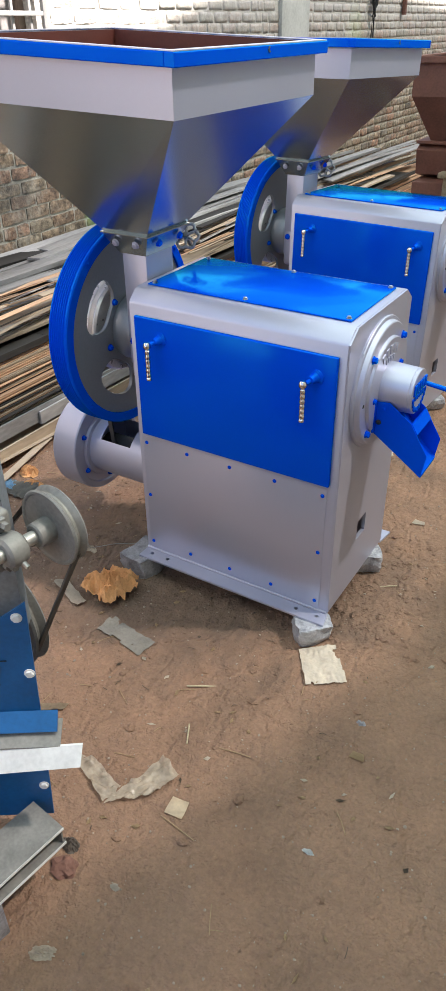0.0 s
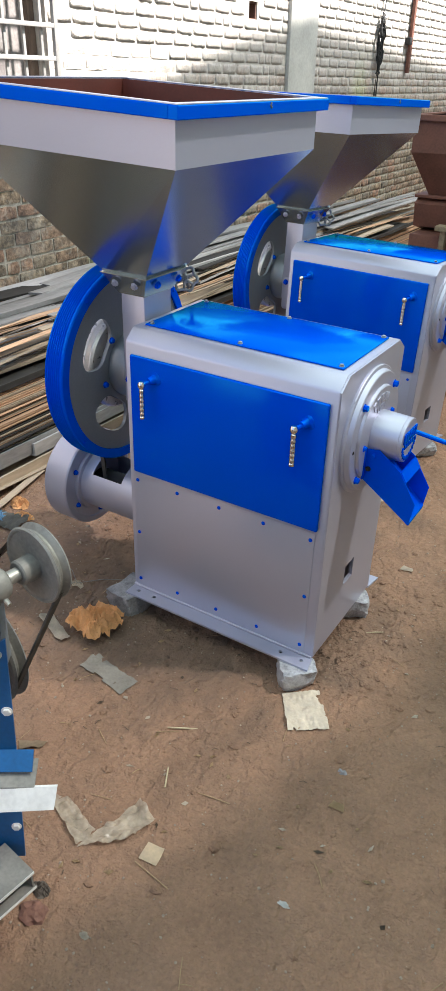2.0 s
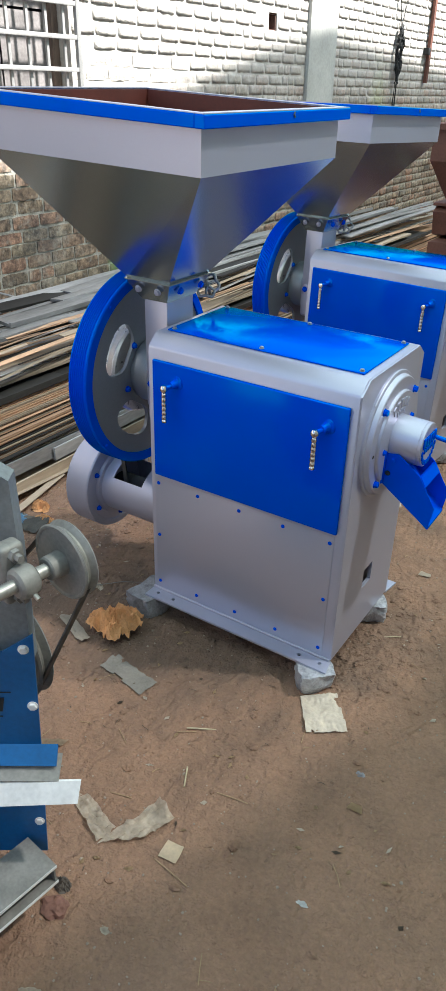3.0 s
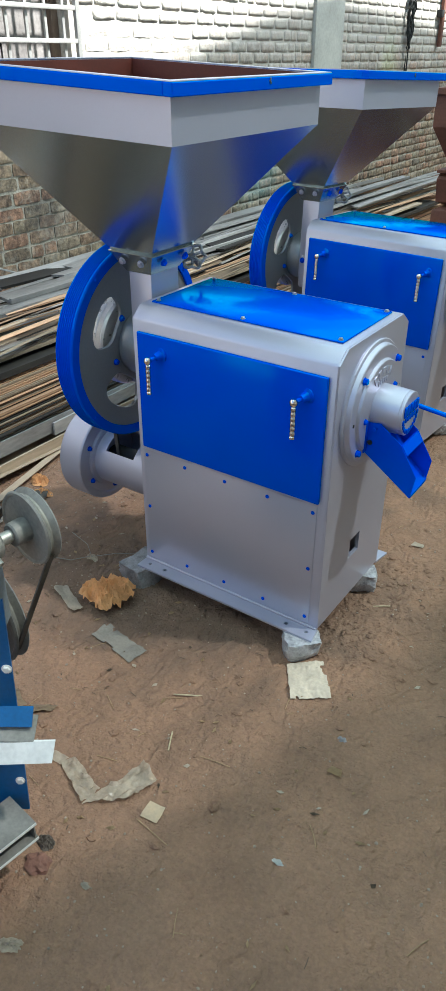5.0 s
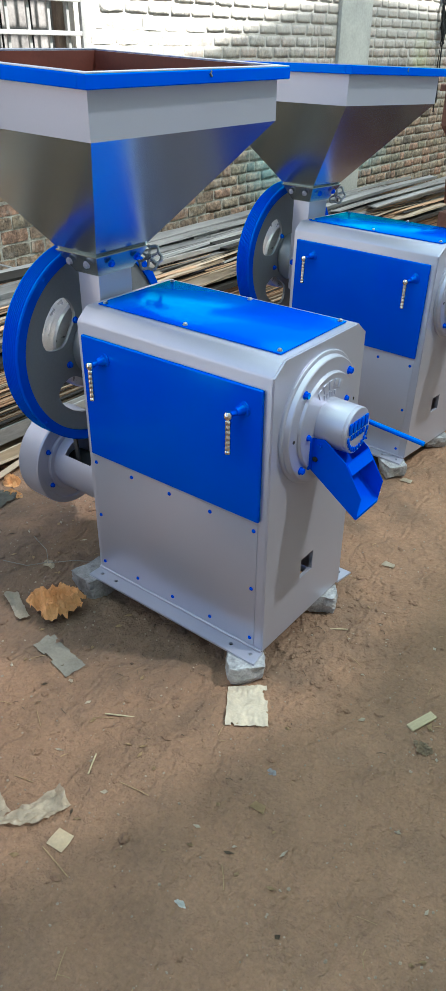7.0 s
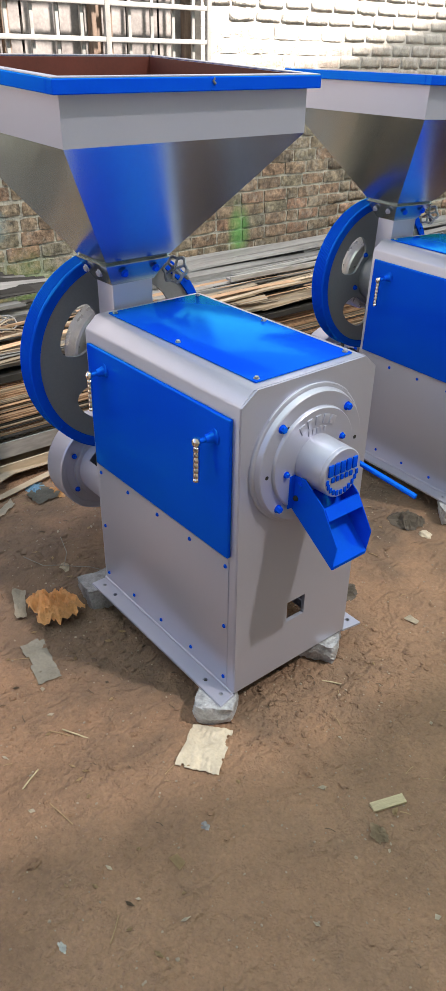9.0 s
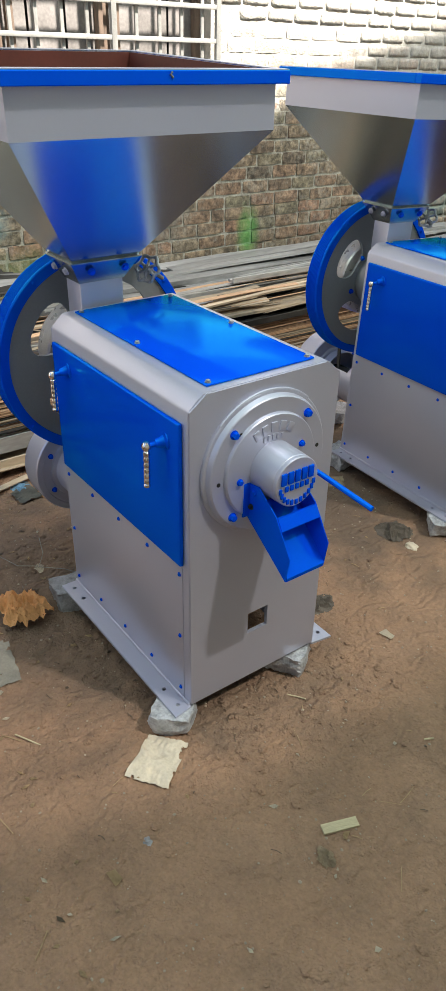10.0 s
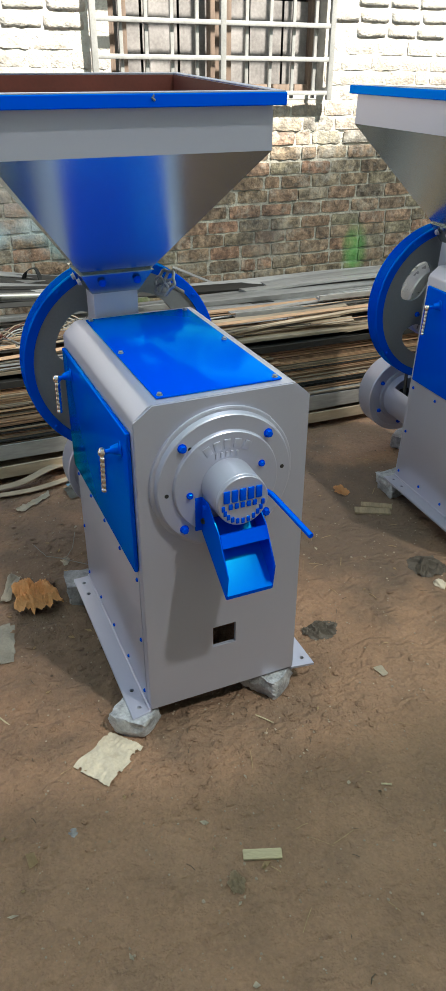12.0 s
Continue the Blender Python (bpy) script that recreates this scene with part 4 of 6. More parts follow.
for k, m in enumerate((MILL_A, MILL_B)):
    stone(m, -0.034, -0.038, 0.066, 0.055, 0.05, 1 + 7 * k, SPRAYED, 0.7, "broken stone lump with silver overspray under the mill foot")
    stone(m, -0.775, -0.015 + 0.026 * k, 0.070, 0.064, 0.05, 2 + 7 * k, SPRAYED if k else STONE, 0.95, "squarish grey concrete block under the mill foot")
    stone(m, -0.050, 0.425, 0.060, 0.075, 0.05, 3 + 7 * k, SPRAYED, 0.85, "broken brick with silver overspray under the mill foot")
    if k:
        stone(m, -1.20, 0.36, 0.085, 0.065, 0.06, 21, STONE, 0.9, "loose grey concrete lump on the dirt behind the mill")
    stone(m, -0.730, 0.500, 0.075, 0.060, 0.06, 4 + 7 * k)


# ---- scrap strips along the wall ----
def strip(name, x0, x1, y0, y1, z, t, material, label, yaw=0.0, tilt=0.0, bend=0.0, seed=0, roll=0.0, lip=0.0):
    """A long flat bar; bend sags it, lip folds up its front edge."""
    n = 14
    bm = bmesh.new()
    prof = [(-0.5, 0), (0.5, 0), (0.5, 1), (-0.5, 1)]
    if lip:
        prof = [(-0.5, 0), (0.5, 0), (0.5, lip / t), (0.5 - t / (x1 - x0), lip / t), (0.5 - t / (x1 - x0), 1), (-0.5, 1)]
    rings = []
    L, w = y1 - y0, x1 - x0
    for i in range(n + 1):
        u = i / n - 0.5
        dz = bend * (1 - 4 * u * u) + 0.006 * noise.noise(Vector((u * 5, seed * 1.7, z * 9)))
        dx = 0.01 * noise.noise(Vector((u * 3, seed * 2.9, 4)))
        rings.append([bm.verts.new((a * w + dx, u * L, b * t + dz)) for a, b in prof])
    m = len(prof)
    for a, b in zip(rings, rings[1:]):
        for k in range(m):
            bm.faces.new((a[k], a[(k + 1) % m], b[(k + 1) % m], b[k]))
    bm.faces.new(rings[0])
    bm.faces.new(rings[-1])
    ob = part(name, bm, material, None, smooth=0)
    ob.matrix_basis = pose((x0 + x1) / 2, (y0 + y1) / 2, z, tilt, roll, yaw)
    return tagged(ob, label, "metal strip" if "metal" in label else "wooden board", "scrap strips along the wall")


def pile():
    rng = random.Random(5)
    # bearers on the ground
    for y in (-1.0, 0.9, 2.9, 4.9, 6.9):
        strip("bearer", -2.35, -2.25, y, y + 0.1, -0.012, 0.05, WOOD, "old wooden bearer under the metal strips", yaw=90 + rng.uniform(-4, 4))
    # heavy lower channels
    strip("channel", -2.12, -1.86, -1.6, 3.2, 0.035, 0.012, STRIP_TAN, "long rusty metal channel at the bottom of the pile", lip=0.06, seed=1)
    strip("channel", -2.08, -1.90, 0.6, 6.4, 0.100, 0.012, STRIP_GREY, "long grey metal channel low in the pile", lip=0.07, seed=2, yaw=0.4)
    strip("channel", -2.10, -1.905, -1.7, 2.4, 0.108, 0.010, STRIP_GREY, "long grey metal channel low in the pile", lip=0.08, seed=3, yaw=-0.6)
    strip("metal_strip", -2.15, -1.93, -1.5, 3.4, 0.188, 0.008, STRIP_TAN, "wide grey-brown metal strip in the pile", seed=4, roll=4)
    strip("metal_strip", -2.4, -1.95, 1.4, 7.4, 0.180, 0.010, STRIP_GREY, "wide grey metal strip in the pile", seed=5)
    # bundles of thin rusty sheets, edges to the front
    for bi, (y0, y1, nn, zz, xf) in enumerate(((-1.7, 1.25, 36, 0.205, -1.93), (1.05, 4.1, 35, 0.200, -1.96), (3.9, 7.2, 32, 0.195, -2.0))):
        bundle = thing("sheet_bundle", "bundle of thin rusty metal sheets laid flat", "metal sheets", "sheet bundles along the wall", (0, 0, 0))
        for i in range(nn):
            z = zz + i * 0.0068
            f = xf - 0.0029 * i + rng.uniform(-0.014, 0.012)
            ya, yb = y0 + rng.uniform(-0.25, 0.1), y1 + rng.uniform(-0.1, 0.25)
            bm = box(f - 0.5, f, ya, yb, z, z + rng.uniform(0.003, 0.0052))
            bm.transform(Matrix.Rotation(radians(rng.uniform(-0.25, 0.25)), 4, "Z"))
            # some sheets black, to paint the shade between the rusty edges
            part("sheet", bm, rng.choices((SHEET, STRIP_TAN, STRIP_DARK), (7, 2, 1.6))[0], bundle, smooth=0)
    # dark and pale bars on the bundles
    z = 0.452
    for k in range(3):
        y0 = -1.8 + 2.7 * k
        strip("metal_strip", -2.35, -2.02, y0, y0 + 3.1, z - 0.008, 0.006, STRIP_DARK, "blackened metal channel on the pile", yaw=rng.uniform(-0.5, 0.5), lip=0.034, seed=10 + k)
        strip("metal_strip", -2.45, -2.11, y0 - 0.4, y0 + 2.6, z + 0.028, 0.016, STRIP_TAN, "tan rusted metal bar on the pile", yaw=rng.uniform(-1, 1), seed=20 + k)
    # loose thin bars
    for k in range(150):
        y0 = rng.uniform(-2.2, 6.2)
        L = rng.uniform(0.9, 2.6)
        x = rng.uniform(-2.62, -2.12)
        zz = 0.497 + rng.uniform(0, 0.085) * (1.0 if x < -2.2 else 0.7)
        w = rng.choice((0.012, 0.018, 0.025, 0.04))
        m = rng.choice((STRIP_TAN, SHEET, SHEET, STRIP_GREY, STRIP_DARK))
        strip("metal_strip", x - w / 2, x + w / 2, y0, y0 + L, zz, rng.choice((0.003, 0.005, 0.012)), m, "narrow rusty metal strip lying loose on the pile",
              yaw=rng.uniform(-4, 4), tilt=rng.uniform(-1.2, 1.2), bend=rng.uniform(-0.01, 0.02), seed=30 + k, roll=rng.uniform(-30, 30))
    # base of broad boards behind, up to the wall
    for k in range(16):
        x = -3.14 + 0.13 * (k % 8)
        y0 = -2.4 + 4.2 * (k // 8) + rng.uniform(-0.3, 0.3)
        strip("metal_strip", x - 0.06, x + 0.05, y0, y0 + 4.4, 0.44 + rng.uniform(0, 0.03), 0.02, rng.choice((STRIP_DARK, STRIP_GREY, STRIP_TAN)), "broad grey metal strip at the back of the pile", yaw=rng.uniform(-0.6, 0.6), seed=200 + k)
    # long grey strips on top
    for k in range(46):
        x = rng.uniform(-3.02, -2.20)
        y0 = rng.uniform(-2.6, 5.2)
        L = rng.uniform(2.2, 3.8)
        w = rng.uniform(0.04, 0.13)
        if x > -2.62 and y0 < 0.6 and y0 + L > -0.7:
            continue
        zt = 0.605 - 0.10 * (-2.24 - x) + rng.uniform(-0.03, 0.055)
        strip("metal_strip", x - w / 2, x + w / 2, y0, y0 + L, zt, rng.uniform(0.006, 0.02), STRIP_GREY if rng.random() < 0.85 else STRIP_DARK, "long weathered grey metal strip on top of the pile",
              yaw=rng.uniform(-2.2, 2.2), tilt=rng.uniform(-0.8, 0.8), bend=rng.uniform(-0.02, 0.03), seed=100 + k, roll=rng.uniform(-14, 14), lip=rng.choice((0, 0, 0.03)))
    # core that carries the upper layers, black to paint shade inside the pile
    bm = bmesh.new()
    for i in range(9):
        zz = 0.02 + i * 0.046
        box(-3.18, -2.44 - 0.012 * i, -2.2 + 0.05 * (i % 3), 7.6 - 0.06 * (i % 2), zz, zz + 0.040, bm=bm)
    tagged(part("strip_stack", bm, STRIP_DARK, None, smooth=0), "stacked metal strips, black for the shade inside the pile", "metal strips", kind="stuff")
    # a strip leaning on the wall, two bent ones on the ground
    tagged(part("metal_strip", sweep_flat([(-2.86, 1.80, 0.50), (-2.97, 1.64, 0.545), (-3.09, 1.45, 0.62), (-3.205, 1.27, 0.695)], 0.045, 0.005), STRIP_GREY), "narrow grey metal strip leaning on the wall", "metal strip", "scrap strips along the wall")
    tagged(part("metal_strip", sweep_flat([(-1.79, -0.32, 0.015), (-1.78, -0.1, 0.03), (-1.83, 0.08, 0.06), (-1.86, 0.2, 0.05), (-1.86, 0.7, 0.035)], 0.05, 0.004), STRIP_TAN), "bent tan metal strip lying on the ground", "metal strip", "scrap strips along the wall")
    tagged(part("metal_strip", sweep_flat([(-1.75, -0.31, 0.006), (-1.72, -0.05, 0.012), (-1.76, 0.18, 0.02), (-1.85, 0.6, 0.03)], 0.04, 0.004), STRIP_TAN), "bent grey metal strip lying on the ground", "metal strip", "scrap strips along the wall")


def sweep_flat(points, w, t):
    """A flat bent band through the points, lying flat."""
    bm = bmesh.new()
    pts = [Vector(p) for p in points]
    fine = []
    for i in range(len(pts) - 1):
        p0, p1, p2, p3 = pts[max(i - 1, 0)], pts[i], pts[i + 1], pts[min(i + 2, len(pts) - 1)]
        for k in range(6):
            u = k / 6
            fine.append(0.5 * ((2 * p1) + (p2 - p0) * u + (2 * p0 - 5 * p1 + 4 * p2 - p3) * u * u + (3 * p1 - p0 - 3 * p2 + p3) * u ** 3))
    fine.append(pts[-1])
    rings = []
    for i, p in enumerate(fine):
        d = (fine[min(i + 1, len(fine) - 1)] - fine[max(i - 1, 0)]).normalized()
        s = d.cross(Vector((0, 0, 1))).normalized()
        u = s.cross(d)
        rings.append([bm.verts.new(p + s * a * w + u * b * t) for a, b in ((-0.5, 0), (0.5, 0), (0.5, 1), (-0.5, 1))])
    for a, b in zip(rings, rings[1:]):
        for k in range(4):
            bm.faces.new((a[k], a[(k + 1) % 4], b[(k + 1) % 4], b[k]))
    bm.faces.new(rings[0])
    bm.faces.new(rings[-1])
    return bm


pile()


def pile_clutter():
    """Odd pieces thrown on the pile near the window, and beside it on the ground."""
    rng = random.Random(77)
    # pale timber block with a knot, on a light channel
    bm = box(-2.78, -2.55, -0.62, -0.17, 0.655, 0.85, 0.014, 3)
    bmesh.ops.subdivide_edges(bm, edges=bm.edges[:], cuts=2, use_grid_fill=True)
    tagged(part("timber_block", rough(bm, 0.006, 12, 3), OLD_TIMBER, None, smooth=40), "pale weathered timber block on the scrap pile", "timber")
    knot = bpy.data.objects["timber_block"]
    part("knot", crumpled_lump((-2.548, -0.31, 0.765), (0.012, 0.03, 0.022), 5), WOOD, knot, "dark knot in the timber")
    strip("metal_strip", -2.68, -2.56, -1.3, 0.62, 0.632, 0.006, STRIP_GREY, "light grey metal channel lying across the pile", seed=301, lip=0.02)
    # dark flats fanned out against the wall
    for k in range(9):
        strip("metal_strip", -2.95 + 0.03 * k, -2.88 + 0.03 * k, -0.30 + 0.02 * k, 0.62 + 0.05 * k, 0.80 - 0.014 * k, 0.005, STRIP_DARK if k % 3 else STRIP_GREY, "flat dark metal strip leaning on the pile", tilt=-9 + 0.9 * k, yaw=rng.uniform(-2, 2), seed=310 + k, roll=rng.uniform(0, 25))
    tagged(part("metal_rod", rod((-2.70, -0.12, 0.745), (-2.72, 0.45, 0.70), 0.022, 14), STEEL), "dull grey steel roller on the pile", "steel bar")
    # broken handle with a lump of plaster at its end
    T = thing("broken_handle", "old wooden handle with a white plaster lump", "wooden handle")
    part("handle", sweep([(-2.62, -0.34, 0.70), (-2.48, -0.27, 0.64), (-2.34, -0.19, 0.585)], 0.017, 10), WOOD, T)
    part("plaster_lump", crumpled_lump((-2.30, -0.165, 0.555), (0.05, 0.055, 0.045), 8), WHITE_PAINT, T, "cracked white plaster lump")
    # coils of thin wire and loose ends
    for k in range(3):
        T = thing("wire_coil", "loose coil of thin rusty wire on the pile", "wire", "wire coils on the pile")
        cy, cx = (0.10, 0.30, -0.50)[k], (-2.36, -2.42, -2.40)[k]
        for i in range(9):
            r, z = rng.uniform(0.10, 0.19), 0.575 + rng.uniform(0, 0.06)
            ph, sq = rng.uniform(0, 7), rng.uniform(0.45, 0.8)
            pts = [(cx + sq * r * math.cos(t * math.tau / 20 + ph), cy + r * math.sin(t * math.tau / 20 + ph), z + 0.02 * math.sin(t * 0.9 + ph)) for t in range(rng.randint(13, 21))]
            part("turn", sweep(pts, 0.0035, 5), rng.choice((STRIP_TAN, STRIP_GREY, BROWN_RUST)), T)
    for k in range(14):
        y, x = rng.uniform(-0.75, 0.55), rng.uniform(-2.6, -2.25)
        a = rng.uniform(-0.8, 0.8)
        L = rng.uniform(0.25, 0.6)
        tagged(part("wire", sweep([(x - 0.3 * L * math.sin(a), y - L / 2, 0.56), (x, y, 0.62 + rng.uniform(0, 0.04)), (x + 0.3 * L * math.sin(a), y + L / 2, 0.57)], 0.003, 5), rng.choice((STRIP_TAN, STRIP_GREY))), "loose bent wire end on the pile", "wire", "loose wires on the pile")
    # curled band at the wall
    tagged(part("metal_band", sweep_flat([(-2.9, 0.22, 0.74), (-2.86, 0.24, 0.82), (-2.84, 0.29, 0.84), (-2.82, 0.31, 0.78)], 0.03, 0.004), BLACK), "black curled metal band on the pile", "metal strip")
    # timber on the ground and a tangle of wire at its end
    bm = box(-0.36, 0.36, -0.036, 0.036, 0.0, 0.080, 0.006, 2)
    bmesh.ops.subdivide_edges(bm, edges=[e for e in bm.edges if e.calc_length() > 0.3], cuts=8)
    ob = part("timber", rough(bm, 0.004, 9, 2), OLD_TIMBER, None, smooth=40)
    ob.matrix_basis = pose(-1.50, -0.52, -0.003, 0, 0, -21)
    tagged(ob, "grey weathered timber lying on the dirt", "timber")
    bm = bmesh.new()
    for k in range(60):
        c = Vector((-1.74, -0.35, 0.035))
        pts = [c + Vector((rng.gauss(0, 0.022), rng.gauss(0, 0.026), rng.gauss(0, 0.013))) for _ in range(3)]
        sweep(pts, 0.0014, 4, bm)
    tagged(part("wire_tangle", bm, GREY_IRON, None), "tangled ball of thin grey wire on the ground", "wire")


def crumpled_lump(c, r, seed):
    bm = bmesh.new()
    bmesh.ops.create_icosphere(bm, subdivisions=3, radius=1)
    for v in bm.verts:
        q = v.co.copy()
        k = 1 + 0.3 * noise.noise(q * 1.8 + Vector((seed, 0, 0))) + 0.2 * noise.noise(q * 4.5 + Vector((0, seed, 0)))
        v.co = Vector(c) + Vector((q.x * r[0], q.y * r[1], q.z * r[2])) * k
    return bm


pile_clutter()


# ---- belt driven mill with pulleys ----
def small_mill():
    T = thing("belt_mill", "old blue mill with grey pulleys and belt", "mill machine")
    O, a, n = Vector((-0.235, -1.085, 0)), Vector((-0.835, -0.55, 0)), Vector((0.55, -0.835, 0))

    def at(s, z, d=0.0):
        return O + a * s + n * d + Vector((0, 0, z))

    def slab(poly, d0, d1, name, material, parent, label=""):
        return part(name, plate([poly], lambda u, v, w: at(u, v, d0 + w), d1 - d0), material, parent, label, smooth=0)
    p = slab([(0.022, 0.16), (0.60, 0.16), (0.60, 0.72), (0.055, 0.798), (-0.013, 0.845), (0.0, 0.55)], -0.005, 0.0, "blue_panel", BLUE_MILL, T, "worn blue front panel")
    for s, z in ((0.010, 0.806), (0.007, 0.648), (0.030, 0.272), (0.30, 0.70), (0.30, 0.27)):
        part("bolt", hex_bolt(at(s, z, 0.0), n, 0.0085, 0.006), WHITE_PAINT, p, "pale bolt head")
    for s in (0.066, 0.094, 0.122):
        slab([(s, 0.672), (s + 0.02, 0.672), (s + 0.028, 0.632), (s + 0.008, 0.632)], 0.0008, 0.0016, "marking", BLACK, p, "black stencilled bar")
    slab([(0.05, 0.686), (0.20, 0.686), (0.20, 0.689), (0.05, 0.689)], 0.0008, 0.0016, "marking", BLACK, p, "black stencilled line")
    slab([(0.075, 0.616), (0.20, 0.616), (0.20, 0.619), (0.075, 0.619)], 0.0008, 0.0016, "marking", BLACK, p, "black stencilled line")
    # folded lip, tray and white flat bar
    part("lip", plate([[(0.0, 0.530), (0.035, 0.500), (0.037, 0.503), (0.002, 0.534)]], lambda u, v, w: at(-0.038 + w, v, u), 0.55), BLUE_MILL, T, "blue folded lip")
    part("tray", plate([[(0.0, 0.500), (0.06, 0.478), (0.06, 0.481), (0.0, 0.504)]], lambda u, v, w: at(-0.045 + w, v, u), 0.55), GREY_IRON, T, "dull grey tray edge")
    bm = plate([[(-0.095, 0.484), (-0.089, 0.446), (0.50, 0.408), (0.50, 0.452)]], lambda u, v, w: at(u, v, 0.055 + w + (0.484 - 0.065 * (u + 0.095) - v) * 0.8), 0.005)
    part("white_bar", bm, WHITE_PAINT, T, "white painted flat bar", smooth=0)
    # channel base, open to the side
    f = Vector((0.143, 0.99, 0))
    g = Vector((0.99, -0.143, 0))
    C = Vector((-0.175, -1.140, 0))
    prof = [(0.0, 0.155), (0.0, 0.163), (-0.104, 0.163), (-0.104, 0.209), (0.0, 0.209), (0.0, 0.217), (-0.112, 0.217), (-0.112, 0.155)]
    base = part("base_channel", plate([prof], lambda u, v, w: C + g * u + f * (-w) + Vector((0, 0, v)), 0.55), GREY_IRON, T, "grey steel channel base, open to the side", smooth=0)
    for z0, z1 in ((0.155, 0.163), (0.209, 0.217)):
        part("cut_edge", plate([[(-0.0005, z0), (0.0012, z0), (0.0012, z1), (-0.0005, z1)]], lambda u, v, w: C + g * u + f * (-w) + Vector((0, 0, v)), 0.55), WHITE_PAINT, base, "bright cut edge", smooth=0)
    part("channel_end", plate([[(-0.104, 0.163), (-0.002, 0.163), (-0.002, 0.209), (-0.104, 0.209)]], lambda u, v, w: C + g * u + f * (-0.004 - w) + Vector((0, 0, v)), 0.004), GREY_IRON, base, smooth=0)
    bm = box(-0.30, -0.02, -0.50, -0.18, -0.01, 0.155, 0.006)
    bm.transform(Matrix.Translation(C) @ Matrix.Rotation(radians(-8.2), 4, "Z"))
    part("foot_block", bm, STONE, T, "brick block under the base")
    # plain frame behind the panel, and upper casing
    slab([(0.06, 0.16), (0.58, 0.16), (0.58, 0.70), (0.09, 0.74)], -0.085, -0.006, "body", BLUE_MILL, T)
    slab([(0.004, 0.74), (0.52, 0.68), (0.52, 1.20), (0.03, 1.205), (0.002, 1.185), (0.0, 1.02)], -0.075, -0.028, "upper_casing", CASING, T, "dull grey upper casing with blue overspray")
    # shaft, bearing, pulleys
    sc = Vector((-0.165, -1.020, 1.020))
    part("shaft", rod(sc - f * 0.60, sc + f * 0.02, 0.0135, 20), STEEL, T, "bare steel shaft")
    bc = sc - f * 0.098
    bear = part("bearing", lathe([(-0.022, 0.0), (-0.022, 0.024), (-0.017, 0.031), (0.0, 0.035), (0.016, 0.031), (0.022, 0.024), (0.022, 0.0)], bc, f, 28), GREY_IRON, T, "grey cast bearing block")
    bm = box(-0.062, -0.024, -0.026, 0.026, -0.060, 0.066, 0.010, 3)
    bm.transform(Matrix.Translation(bc) @ Matrix.Rotation(radians(-8.2), 4, "Z"))
    part("bearing_foot", bm, GREY_IRON, bear)
    for z in (0.048, -0.044):
        part("nut", lathe([(0, 0), (0, 0.0135), (0.011, 0.0135), (0.011, 0.008), (0.024, 0.008), (0.024, 0)], bc - g * 0.024 + Vector((0, 0, z)), g, 6), GREY_IRON, bear, "steel stud and nut")
    part("grease_nipple", rod(bc + g * 0.028 + Vector((0, 0, -0.016)), bc + g * 0.042 + Vector((0, 0, -0.022)), 0.005, 8), STEEL, bear)
    k = 0.70
    pr = [(x * k, r * k) for x, r in [(-0.018, 0.0), (-0.018, 0.100), (-0.022, 0.104), (-0.022, 0.110), (-0.016, 0.114), (-0.002, 0.100), (0.004, 0.100), (0.018, 0.114), (0.024, 0.110), (0.024, 0.103), (0.006, 0.10), (0.006, 0.0)]]
    pu = part("pulley", lathe(pr, sc, f, 56), GREY_IRON, T, "worn grey pulley wheel")
    part("pulley_hub", lathe([(-0.048, 0.0135), (-0.048, 0.022), (-0.045, 0.025), (-0.010, 0.026), (-0.010, 0.0135)], sc, f, 28), GREY_IRON, pu)
    lc = sc + g * (-0.25) + Vector((0, 0, -0.35))
    lp = part("lower_pulley", lathe([(x * 1.2, r * 1.71) for x, r in pr], lc, f, 48), GREY_IRON, T, "worn grey lower pulley wheel")
    part("lower_shaft", rod(lc - f * 0.06, lc + f * 0.01, 0.012, 14), STEEL, lp)
    # two straight belt runs
    d = lc - sc
    up = d.cross(f).normalized() * 0.0675
    for sgn in (1, -1):
        p0, p1, u = sc + up * sgn, lc + up * 1.74 * sgn, up.normalized() * sgn
        bm = bmesh.new()
        vs = [[bm.verts.new(q + u * h + f * w) for h, w in ((0.0, -0.004), (0.0, 0.004), (0.007, 0.007), (0.007, -0.007))] for q in (p0, p1)]
        for i in range(4):
            bm.faces.new((vs[0][i], vs[0][(i + 1) % 4], vs[1][(i + 1) % 4], vs[1][i]))
        part("belt", bm, RUBBER, T, "dusty black drive belt", smooth=0)
    return T


small_mill()


